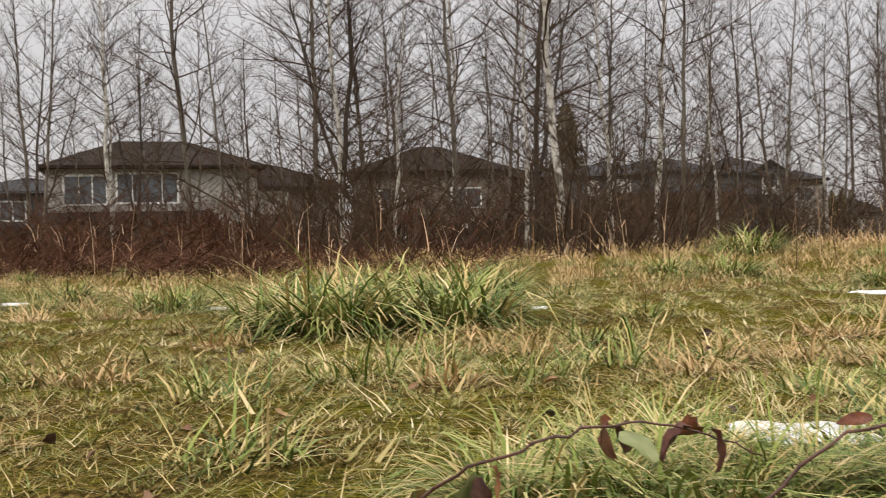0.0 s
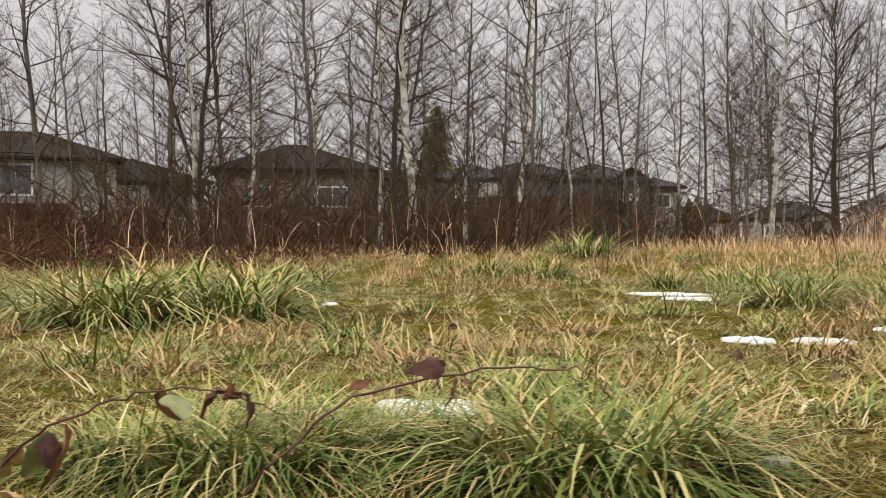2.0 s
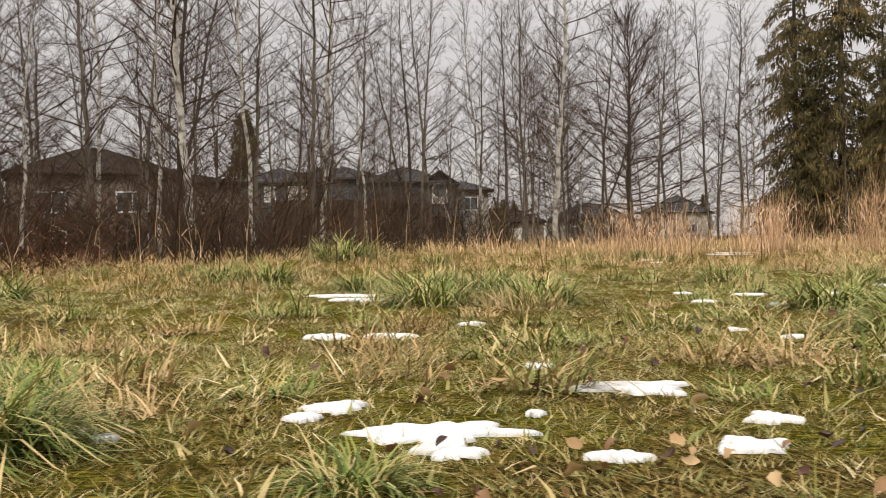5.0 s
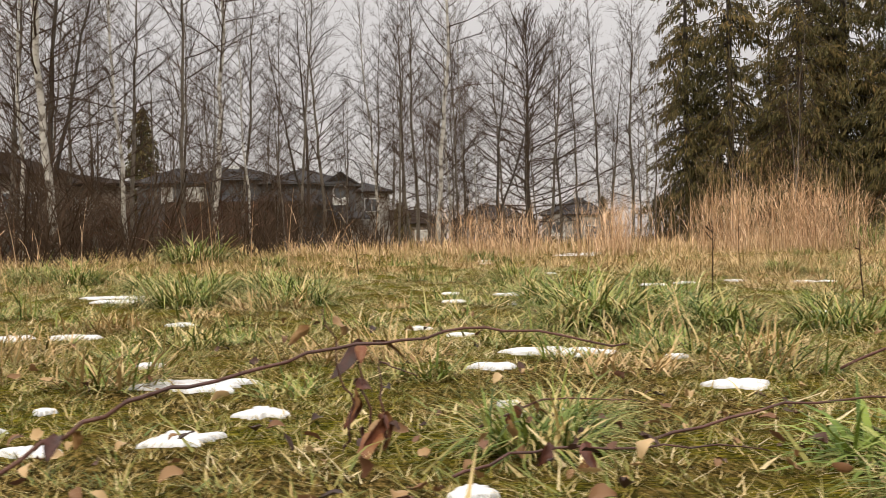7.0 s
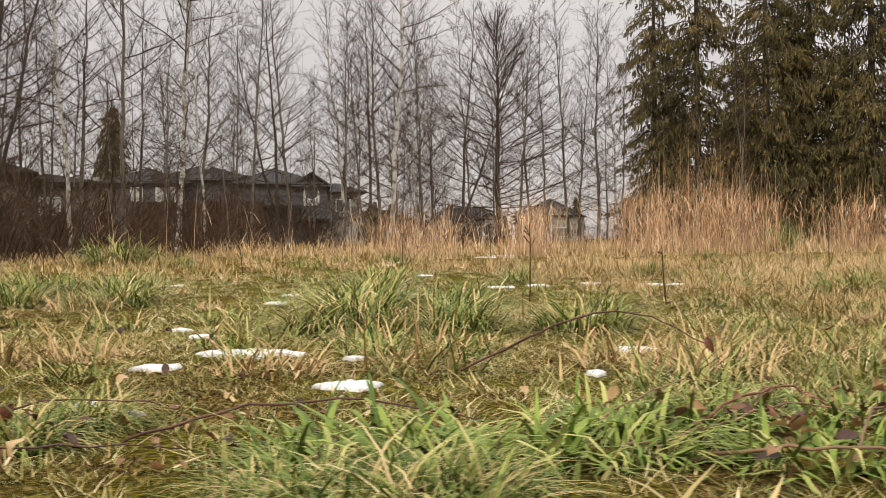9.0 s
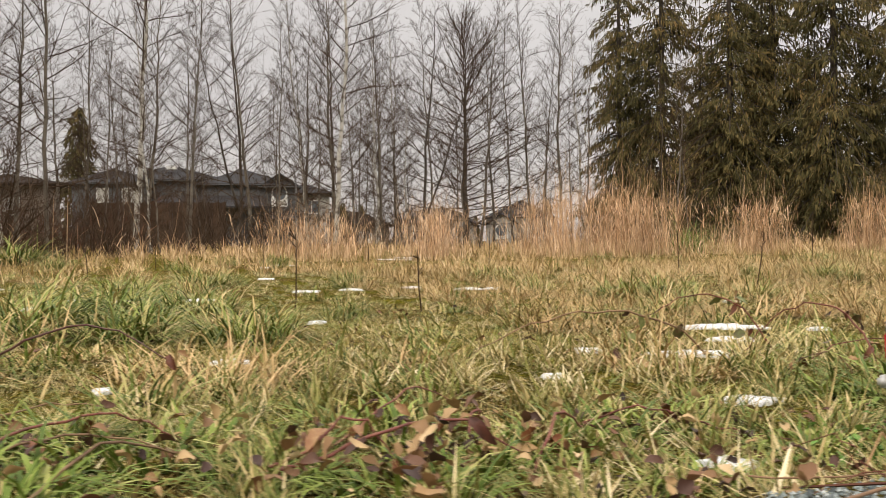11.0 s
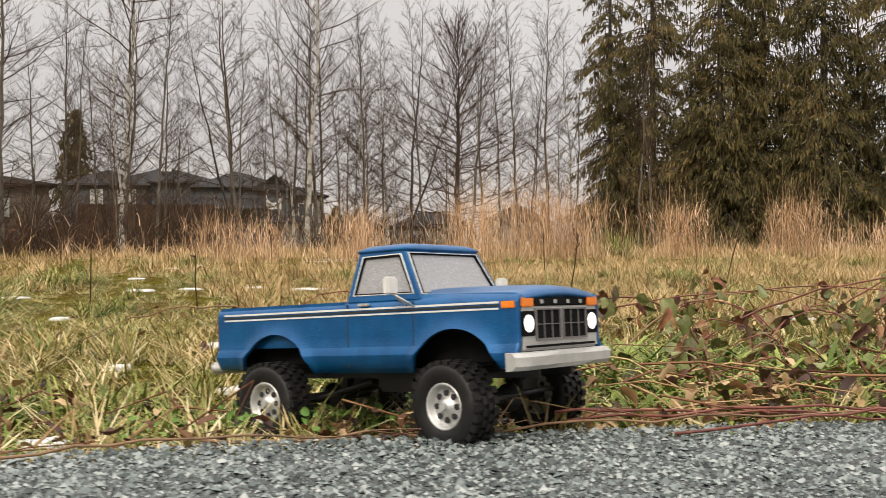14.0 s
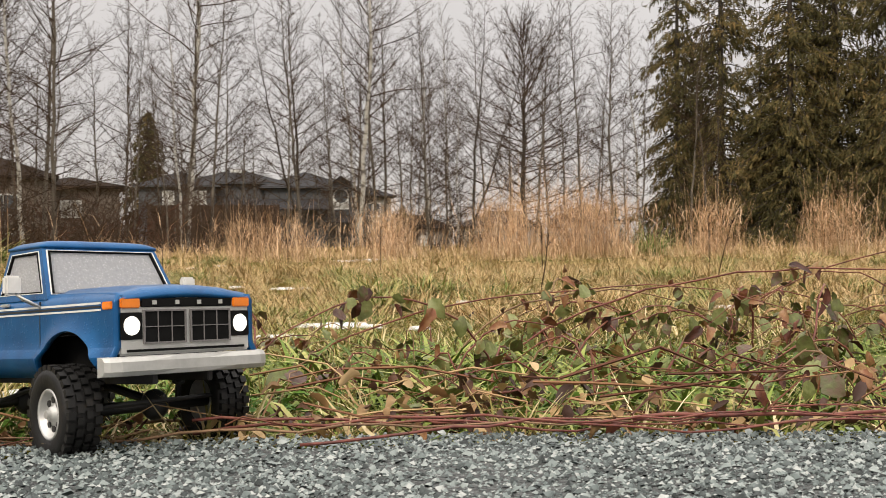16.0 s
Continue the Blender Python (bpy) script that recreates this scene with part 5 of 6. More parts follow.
def quad_frame(a, b, c, d, rim, thick, name, mat, truck, pane=None):
    """A framed opening between four corners (a, b below; c, d above), and its pane."""
    cs = [Vector(p) for p in (a, b, c, d)]
    nrm = (cs[1] - cs[0]).cross(cs[3] - cs[0]).normalized()
    mid_ = sum(cs, Vector()) / 4
    inner = []
    for i in range(4):
        e1 = (cs[(i + 1) % 4] - cs[i]).normalized()
        e2 = (cs[(i - 1) % 4] - cs[i]).normalized()
        inner.append(cs[i] + (e1 + e2) * rim)
    bm = bmesh.new()
    rows = []
    for off in (0.0, -thick):
        rows.append([bm.verts.new(p + nrm * off) for p in cs])
        rows.append([bm.verts.new(p + nrm * off) for p in inner])
    for i in range(4):
        j = (i + 1) % 4
        bm.faces.new((rows[0][i], rows[0][j], rows[1][j], rows[1][i]))
        bm.faces.new((rows[2][i], rows[3][i], rows[3][j], rows[2][j]))
        bm.faces.new((rows[1][i], rows[1][j], rows[3][j], rows[3][i]))
        bm.faces.new((rows[0][i], rows[2][i], rows[2][j], rows[0][j]))
    bmesh.ops.recalc_face_normals(bm, faces=bm.faces)
    ob = part(name, bm, mat, truck)
    if pane:
        bm = bmesh.new()
        r0 = [bm.verts.new(p - nrm * thick * 0.35) for p in inner]
        r1 = [bm.verts.new(p - nrm * thick * 0.7) for p in inner]
        bm.faces.new(r0)
        bm.faces.new(r1[::-1])
        for i in range(4):
            j = (i + 1) % 4
            bm.faces.new((r0[i], r1[i], r1[j], r0[j]))
        bmesh.ops.recalc_face_normals(bm, faces=bm.faces)
        part(pane, bm, T_GLASS, ob, "pale rain-spotted glass with painted drop highlights")
        bm = bmesh.new()
        toward = [(mid_ - p) / max((mid_ - p).length, 0.01) for p in inner]
        r0 = [bm.verts.new(p + nrm * 0.0008) for p in inner]
        r1 = [bm.verts.new(p + nrm * 0.0008 + q * 0.0035) for p, q in zip(inner, toward)]
        for i in range(4):
            j = (i + 1) % 4
            bm.faces.new((r0[i], r0[j], r1[j], r1[i]))
        ex = bmesh.ops.extrude_face_region(bm, geom=list(bm.faces))
        bmesh.ops.translate(bm, verts=[v for v in ex["geom"] if isinstance(v, bmesh.types.BMVert)], vec=nrm * -0.003)
        bmesh.ops.recalc_face_normals(bm, faces=bm.faces)
        part("window_seal", bm, T_DARK, ob, "black rubber seal")
        bm = bmesh.new()
        r0 = [bm.verts.new(p + nrm * 0.0006 - q * 0.0022) for p, q in zip(inner, toward)]
        r1 = [bm.verts.new(p + nrm * 0.0006) for p in inner]
        for i in range(4):
            j = (i + 1) % 4
            bm.faces.new((r0[i], r0[j], r1[j], r1[i]))
        ex = bmesh.ops.extrude_face_region(bm, geom=list(bm.faces))
        bmesh.ops.translate(bm, verts=[v for v in ex["geom"] if isinstance(v, bmesh.types.BMVert)], vec=nrm * -0.003)
        bmesh.ops.recalc_face_normals(bm, faces=bm.faces)
        part("window_trim", bm, T_STRIPE, ob, "thin white window trim")
    return ob


def lathe(profile, segments):
    """Spins (radius, y) pairs about the y axis."""
    V, F = [], []
    n = len(profile)
    for k in range(segments):
        a = 2 * math.pi * k / segments
        for r_, y in profile:
            V.append((r_ * math.cos(a), y, r_ * math.sin(a)))
    for k in range(segments):
        k2 = (k + 1) % segments
        for i in range(n - 1):
            F.append((k * n + i, k * n + i + 1, k2 * n + i + 1, k2 * n + i))
    return V, F


def wheel(truck, x, y, outward, turn):
    w = empty("wheel")
    w.parent = truck
    w.matrix_basis = pose(x, y, 0.0575, 0, 0, turn + (180 if outward > 0 else 0))
    prof = [(0.029, -0.018), (0.034, -0.0215), (0.046, -0.0225), (0.0525, -0.0205), (0.0545, -0.015), (0.055, 0.0), (0.0545, 0.015), (0.0525, 0.0205), (0.046, 0.0225), (0.034, 0.0215), (0.029, 0.018)]
    V, F = lathe(prof, 48)
    tyre = link("tyre", V, F, T_TYRE, w, "black knobbly off-road tyre", smooth=True)
    b = bmesh.new()
    for k in range(26):
        for row, yy, sz in ((0, -0.0165, 0.0085), (1, -0.0055, 0.0075), (0, 0.0055, 0.0075), (1, 0.0165, 0.0085)):
            a = 2 * math.pi * (k + 0.5 * row) / 26
            m = pose(0, 0, 0, 0, -math.degrees(a), 0) @ Matrix.Translation((0.0553, yy, 0)) @ Matrix.Diagonal((0.0065, sz, 0.0088, 1))
            bmesh.ops.create_cube(b, size=1.0, matrix=m)
    tread = part("tread", b, T_TYRE, tyre)
    tread["kind"] = "stuff"
    # dished rim with a ring of holes on the outer face
    V, F = lathe([(0.0305, 0.017), (0.0305, -0.019), (0.0285, -0.0205), (0.0265, -0.018), (0.0245, -0.012), (0.0225, -0.0105), (0.010, -0.0135), (0.0085, -0.0175), (0.0001, -0.018)], 36)
    rim = link("rim", V, F, T_RIM, w, "silver steel rim", smooth=True)
    for k in range(8):
        a = 2 * math.pi * k / 8
        b = bmesh.new()
        cyl(b, 0.0040, 0.0040, 0.003, Matrix.Translation((0.0172 * math.cos(a), -0.0125, 0.0172 * math.sin(a))) @ pose(0, 0, 0, 90), 12)
        part("rim_hole", b, T_BLACK, rim)
    b = bmesh.new()
    cyl(b, 0.0058, 0.005, 0.006, Matrix.Translation((0, -0.0195, 0)) @ pose(0, 0, 0, 90), 14)
    part("hub_cap", b, T_CHROME, rim)
    return w


def build_truck(m, size):
    truck = empty("model_truck")
    for s in (-1, 1):
        side_panel(truck, s)
    # bonnet with a raised middle and a rolled front lip
    V, F = [], []
    xs = [0.094 + 0.0084 * k for k in range(21)]
    ys = [-0.0925, -0.088, -0.07, -0.06, -0.03, 0.0, 0.03, 0.06, 0.07, 0.088, 0.0925]
    for layer in (0, 1):
        for x in xs:
            f = (x - 0.094) / 0.168
            for y in ys:
                z = 0.2005 - 0.004 * f * f + 0.0075 * (1 - (y / 0.0925) ** 2) + (0.0028 if abs(y) <= 0.06 else 0.0) * min(1, (1 - f) * 6)
                z -= 0.007 * max(0, (f - 0.93) / 0.07) ** 2
                V.append((x, y, z - 0.006 * layer))
    nyy, tot = len(ys), len(xs) * len(ys)
    for i in range(len(xs) - 1):
        for k in range(nyy - 1):
            a = i * nyy + k
            F.append((a, a + nyy, a + nyy + 1, a + 1))
            F.append((tot + a, tot + a + 1, tot + a + nyy + 1, tot + a + nyy))
        for k in (0, nyy - 1):
            a = i * nyy + k
            F.append((a, tot + a, tot + a + nyy, a + nyy) if k == 0 else (a, a + nyy, tot + a + nyy, tot + a))
    for k in range(nyy - 1):
        a = (len(xs) - 1) * nyy + k
        F.append((a, tot + a, tot + a + 1, a + 1))
    link("bonnet", V, F, T_BLUE, truck, "blue bonnet beaded with rain", smooth=True)
    # cab
    bl, br, bw = -0.024, 0.106, 0.0965
    tl, tr, tw_ = -0.008, 0.070, 0.0835
    zb, zt = 0.196, 0.266
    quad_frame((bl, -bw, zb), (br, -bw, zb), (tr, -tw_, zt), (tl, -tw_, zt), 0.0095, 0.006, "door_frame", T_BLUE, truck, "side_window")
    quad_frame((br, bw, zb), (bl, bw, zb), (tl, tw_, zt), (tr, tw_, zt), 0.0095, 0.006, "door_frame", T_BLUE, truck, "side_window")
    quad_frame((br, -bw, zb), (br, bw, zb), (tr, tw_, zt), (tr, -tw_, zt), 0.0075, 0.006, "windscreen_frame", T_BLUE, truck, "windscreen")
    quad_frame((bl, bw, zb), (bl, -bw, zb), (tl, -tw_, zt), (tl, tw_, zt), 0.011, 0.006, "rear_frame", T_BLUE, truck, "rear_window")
    V, F = [], []
    na = 13
    xm, hx_, hy_ = (tl + tr) / 2, (tr - tl) / 2 + 0.003, tw_ + 0.002
    for layer in (0, 1):
        for i in range(na):
            for k in range(na):
                u, v = -1 + 2 * i / (na - 1), -1 + 2 * k / (na - 1)
                u, v = math.copysign(abs(u) ** 0.6, u), math.copysign(abs(v) ** 0.6, v)
                zz = zt + 0.0005 + 0.0078 * (1 - u ** 6) ** 0.5 * (1 - v ** 6) ** 0.5 if layer == 0 else zt - 0.003
                V.append((xm + u * hx_, v * hy_, zz))
    for i in range(na - 1):
        for k in range(na - 1):
            a = i * na + k
            F.append((a, a + na, a + na + 1, a + 1))
            c_ = na * na + a
            F.append((c_, c_ + 1, c_ + na + 1, c_ + na))
    edge_ids = [i * na for i in range(na)] + [(na - 1) * na + k for k in range(1, na)] + [i * na + na - 1 for i in range(na - 2, -1, -1)] + [k for k in range(na - 2, 0, -1)]
    for i, e in enumerate(edge_ids):
        e2 = edge_ids[(i + 1) % len(edge_ids)]
        F.append((e, na * na + e, na * na + e2, e2))
    link("cab_roof", V, F, T_BLUE, truck, "blue cab roof with rain beads", smooth=True)
    b = bmesh.new()
    box(b, -0.014, 0.018, -0.075, 0.075, 0.14, 0.215, 0.008)
    part("seat", b, T_SEAT, truck)
    b = bmesh.new()
    box(b, 0.062, 0.094, -0.088, 0.088, 0.16, 0.197, 0.004)
    part("dashboard", b, T_BLACK, truck)
    b = bmesh.new()
    for k in range(5):
        box(b, -0.0165, -0.0155, -0.035 + 0.015 * k, -0.025 + 0.015 * k, 0.232, 0.238)
    part("window_lettering", b, T_BLACK, truck, "dark plain bars on the rear window")
    for s in (-1, 1):
        V, F = [], []
        tube(V, F, [Vector((0.082, s * 0.097, 0.188)), Vector((0.086, s * 0.118, 0.196)), Vector((0.084, s * 0.128, 0.206))], [0.0018, 0.0018, 0.0018], 8)
        tube(V, F, [Vector((0.099, s * 0.097, 0.184)), Vector((0.086, s * 0.126, 0.202))], [0.0015, 0.0015], 8)
        arm = link("mirror_arm", V, F, T_CHROME, truck, smooth=True)
        b = bmesh.new()
        box(b, 0.077, 0.088, s * 0.13 - 0.0105, s * 0.13 + 0.0105, 0.202, 0.226, 0.0025)
        part("mirror_housing", b, T_WHITE, arm, "white door mirror housing")
    # load bed
    b = bmesh.new()
    box(b, -0.28, -0.027, -0.091, 0.091, 0.135, 0.141)
    part("bed_floor", b, T_BLUE, truck)
    b = bmesh.new()
    box(b, -0.033, -0.025, -0.092, 0.092, 0.135, 0.196)
    part("bed_front_wall", b, T_BLUE, truck)
    for s in (-1, 1):
        b = bmesh.new()
        box(b, -0.286, -0.027, min(s * 0.079, s * 0.097), max(s * 0.079, s * 0.097), 0.190, 0.197, 0.002)
        part("bed_rail", b, T_BLUE, truck)
        b = bmesh.new()
        cyl(b, 0.055, 0.055, 0.026, Matrix.Translation((REAR, s * 0.079, 0.128)) @ pose(0, 0, 0, 90), 24)
        bmesh.ops.bisect_plane(b, geom=list(b.verts) + list(b.edges) + list(b.faces), plane_co=(0, 0, 0.136), plane_no=(0, 0, 1), clear_inner=True)
        part("wheel_tub", b, T_BLUE, truck, smooth=False)
    b = bmesh.new()
    box(b, -0.290, -0.282, -0.094, 0.094, 0.108, 0.195, 0.002)
    gate = part("tailgate", b, T_BLUE, truck)
    b = bmesh.new()
    box(b, -0.2915, -0.289, -0.066, 0.066, 0.142, 0.166, 0.0008)
    part("tailgate_panel", b, T_CHROME, gate, "brushed silver tailgate panel")
    for s in (-1, 1):
        b = bmesh.new()
        box(b, -0.2925, -0.284, min(s * 0.084, s * 0.098), max(s * 0.084, s * 0.098), 0.14, 0.176, 0.0015)
        part("tail_light", b, T_RED, truck)
    b = bmesh.new()
    box(b, -0.306, -0.29, -0.104, 0.104, 0.098, 0.116, 0.004)
    part("rear_bumper", b, T_CHROME, truck, "dull chrome rear bumper", True)
    # face
    b = bmesh.new()
    box(b, 0.252, 0.2605, -0.0945, 0.0945, 0.1235, 0.1935, 0.0025)
    face = part("grille_surround", b, T_CHROME, truck, "dull silver grille surround", False)
    b = bmesh.new()
    box(b, 0.2595, 0.2625, -0.066, 0.066, 0.1795, 0.1905, 0.001)
    bar = part("header_bar", b, T_DARK, face, "black bar above the grille")
    for k in range(4):
        b = bmesh.new()
        yy = -0.048 + 0.032 * k
        box(b, 0.262, 0.2635, yy - 0.0028, yy + 0.0028, 0.1825, 0.1875)
        part("badge_block", b, T_CHROME, bar, "small plain silver block")
    for s in (-1, 1):
        y0, y1 = (0.004, 0.062) if s > 0 else (-0.062, -0.004)
        b = bmesh.new()
        box(b, 0.2595, 0.2615, y0, y1, 0.1375, 0.1755)
        # each opening is a plate with its recess shade put into the colour
        cell = part("grille_opening", b, T_DARK, face)
        for k in range(1, 3):
            b = bmesh.new()
            yy = y0 + (y1 - y0) * k / 3
            box(b, 0.2612, 0.2626, yy - 0.0005, yy + 0.0005, 0.1385, 0.1745)
            part("grille_bar", b, T_SEAT, cell)
        b = bmesh.new()
        box(b, 0.2612, 0.2627, y0, y1, 0.156, 0.157)
        part("grille_bar", b, T_SEAT, cell)
        b = bmesh.new()
        for z0, z1, ya, yb in ((0.1365, 0.1385, y0, y1), (0.1745, 0.1765, y0, y1), (0.1365, 0.1765, y0 - 0.001, y0 + 0.001), (0.1365, 0.1765, y1 - 0.001, y1 + 0.001)):
            box(b, 0.2605, 0.2632, ya, yb, z0, z1)
        part("grille_frame", b, T_SEAT, cell)
        b = bmesh.new()
        box(b, 0.2595, 0.262, s * 0.0785 - 0.0145, s * 0.0785 + 0.0145, 0.142, 0.1735, 0.0008)
        bez = part("headlight_bezel", b, T_DARK, face)
        b = bmesh.new()
        bmesh.ops.create_uvsphere(b, u_segments=24, v_segments=12, radius=1.0, matrix=Matrix.Translation((0.2615, s * 0.0785, 0.158)) @ Matrix.Diagonal((0.003, 0.0112, 0.0112, 1)))
        part("headlight", b, T_LAMP, bez, "round lit headlight", True)
        b = bmesh.new()
        box(b, 0.2595, 0.2632, s * 0.0805 - 0.013, s * 0.0805 + 0.013, 0.1785, 0.1905, 0.0012)
        part("indicator", b, T_AMBER, face, "amber indicator lamp")
    b = bmesh.new()
    box(b, 0.258, 0.262, -0.085, 0.085, 0.1275, 0.1305)
    part("lower_slot", b, T_DARK, face)
    # front bumper with wrapped ends
    V, F = [], []
    prof = [(0.0, 0.0), (0.010, 0.001), (0.014, 0.006), (0.014, 0.017), (0.010, 0.022), (0.0, 0.023)]
    ys = [-0.117, -0.112, -0.1, -0.06, -0.02, 0.02, 0.06, 0.1, 0.112, 0.117]
    for y in ys:
        back = 0.012 * max(0, (abs(y) - 0.098) / 0.019) ** 2
        dip = 0.0025 if abs(y) <= 0.02 else 0.0
        for dx, dz in prof:
            V.append((0.262 + dx - back - (dip if dx > 0.011 else 0), y, 0.1 + dz))
    for i in range(len(ys) - 1):
        for k in range(6):
            k2 = (k + 1) % 6
            F.append((i * 6 + k, i * 6 + k2, (i + 1) * 6 + k2, (i + 1) * 6 + k))
    F.append(tuple(range(6))[::-1])
    F.append(tuple((len(ys) - 1) * 6 + k for k in range(6)))
    link("front_bumper", V, F, T_CHROME, truck, "dull chrome front bumper", smooth=False)
    # near-black box added as the shade under the body, inner arches, chassis, axles
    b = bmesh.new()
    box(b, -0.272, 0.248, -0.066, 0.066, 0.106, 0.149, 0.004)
    part("underbody_shade_fill", b, T_DARK, truck)
    b = bmesh.new()
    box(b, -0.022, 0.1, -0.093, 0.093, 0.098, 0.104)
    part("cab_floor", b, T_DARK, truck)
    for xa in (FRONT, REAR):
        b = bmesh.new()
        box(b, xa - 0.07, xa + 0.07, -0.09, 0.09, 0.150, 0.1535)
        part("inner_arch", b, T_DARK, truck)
    for s in (-1, 1):
        b = bmesh.new()
        box(b, -0.27, 0.25, s * 0.04 - 0.004, s * 0.04 + 0.004, 0.088, 0.104, 0.001)
        part("chassis_rail", b, T_BLACK, truck)
        for xa in (FRONT, REAR):
            V, F = [], []
            p0, p1 = Vector((xa - 0.012, s * 0.062, 0.062)), Vector((xa + 0.006, s * 0.055, 0.146))
            tube(V, F, [p0, p1], [0.004, 0.004], 10)
            for q in range(7):
                f = 0.25 + 0.085 * q
                c0 = p0.lerp(p1, f)
                tube(V, F, [c0, c0 + (p1 - p0) * 0.035], [0.0085, 0.0085], 12)
            link("shock_absorber", V, F, T_BLACK, truck)
            V, F = [], []
            tube(V, F, [Vector((xa, s * 0.05, 0.052)), Vector((xa * 0.25, s * 0.03, 0.082))], [0.0032, 0.0032], 8)
            link("suspension_link", V, F, T_BLACK, truck)
    for xa in (FRONT, REAR):
        V, F = [], []
        tube(V, F, [Vector((xa, -0.098, 0.0575)), Vector((xa, 0.098, 0.0575))], [0.0075, 0.0075], 12)
        axle = link("axle", V, F, T_BLACK, truck, smooth=True)
        b = bmesh.new()
        bmesh.ops.create_uvsphere(b, u_segments=16, v_segments=10, radius=1.0, matrix=Matrix.Translation((xa, 0.018, 0.058)) @ Matrix.Diagonal((0.02, 0.017, 0.02, 1)))
        part("differential", b, T_BLACK, axle, "", True)
        V, F = [], []
        tube(V, F, [Vector((xa * 0.9, 0.018, 0.062)), Vector((xa * 0.2, 0.01, 0.085))], [0.004, 0.004], 8)
        link("drive_shaft", V, F, T_BLACK, truck)
    V, F = [], []
    tube(V, F, [Vector((FRONT + 0.03, -0.085, 0.062)), Vector((FRONT + 0.03, 0.085, 0.066))], [0.0028, 0.0028], 8)
    link("steering_rod", V, F, T_BLACK, truck)
    b = bmesh.new()
    box(b, -0.03, 0.045, -0.035, 0.035, 0.068, 0.1, 0.006)
    part("gearbox_skid", b, T_BLACK, truck)
    for x, turn in ((FRONT, -6), (REAR, 0)):
        for s in (-1, 1):
            wheel(truck, x, s * 0.108, s, turn)
    truck.matrix_world = m @ Matrix.Diagonal((size, size, size, 1))
    return tagged(truck, "blue model pickup truck with silver bumper and lit headlights", "model truck")


TRUCK_AT, TRUCK_TURN = (5.462, 0.925), -52.5
build_truck(pose(TRUCK_AT[0], TRUCK_AT[1], 0.002, -2.0, -4.0, TRUCK_TURN), 0.93)


# ---- gravel stones ----
def gravel():
    g = np.random.default_rng(9)
    iv = np.array([(1, 0, 0), (-1, 0, 0), (0, 1, 0), (0, -1, 0), (0, 0, 1), (0, 0, -1)], dtype=float)
    fi = np.array([(0, 2, 4), (2, 1, 4), (1, 3, 4), (3, 0, 4)])
    n = 92000
    x = g.uniform(4.4, 7.6, n)
    e = np.array([edge_y(a) for a in x])
    y = e + 0.012 - 0.62 * g.random(n) ** 1.1 + g.normal(0, 0.012, n)
    s = np.exp(g.normal(math.log(0.0024), 0.36, n)).clip(0.0015, 0.006)
    shape = g.uniform(0.75, 1.25, (n, 1, 3)) * (iv[None] + g.normal(0, 0.14, (n, 6, 3)))
    a = g.uniform(0, 6.283, (n, 3))
    a[:, 1] = g.uniform(-0.6, 0.6, n)
    ca, sa = np.cos(a), np.sin(a)
    R = np.zeros((n, 3, 3))
    R[:, 0, 0], R[:, 0, 1], R[:, 1, 0], R[:, 1, 1], R[:, 2, 2] = ca[:, 0], -sa[:, 0], sa[:, 0], ca[:, 0], 1
    Q = np.zeros((n, 3, 3))
    Q[:, 0, 0], Q[:, 1, 1], Q[:, 1, 2], Q[:, 2, 1], Q[:, 2, 2] = 1, ca[:, 1], -sa[:, 1], sa[:, 1], ca[:, 1]
    v = np.einsum("nij,njk,nvk->nvi", R, Q, shape) * s[:, None, None] * np.array([1.0, 1.0, 0.85])
    c = np.stack([x, y, 0.029 + g.uniform(-0.3, 0.6, n) * s], 1)
    V = (v + c[:, None, :]).reshape(-1, 3)
    F = (np.arange(n)[:, None, None] * 6 + fi[None]).reshape(-1, 3)
    ob = quick("gravel", V, F, 3, M_STONE)
    return tagged(ob, "loose grey-green crushed stone on the lane", "gravel", kind="stuff")


gravel()


# ---- leaves and brambles ----
def leaf_mesh(name, length, width, fold, curl, crumple, seed, mat):
    """A folded, curling, toothed and crumpled leaf along +x with its stalk at the origin."""
    rng = random.Random(seed)
    V, F = [], []
    n, cols = 6, (-1.0, -0.5, 0.0, 0.5, 1.0)
    for i in range(n + 1):
        f = i / n
        half = width / 2 * math.sin(math.pi * min(f * 0.93 + 0.05, 1)) ** 0.75
        for c in cols:
            w = half * c * (rng.uniform(0.72, 1.08) if abs(c) == 1 else 1.0)
            z = -curl * length * f * f + fold * abs(w) - curl * 0.8 * w * w / width + rng.uniform(-1, 1) * crumple * length
            V.append((length * f + rng.uniform(-0.03, 0.03) * length * abs(c), w, z))
    m = len(cols)
    for i in range(n):
        for k in range(m - 1):
            a = i * m + k
            F.append((a, a + m, a + m + 1, a + 1))
    k = len(V)
    V += [(p[0], p[1], p[2] - 0.0005) for p in V]
    F += [tuple(k + j for j in reversed(q)) for q in list(F)]
    me = bpy.data.meshes.new(name)
    me.from_pydata(V, [], F)
    me.polygons.foreach_set("use_smooth", [True] * len(me.polygons))
    me.materials.append(mat)
    return me


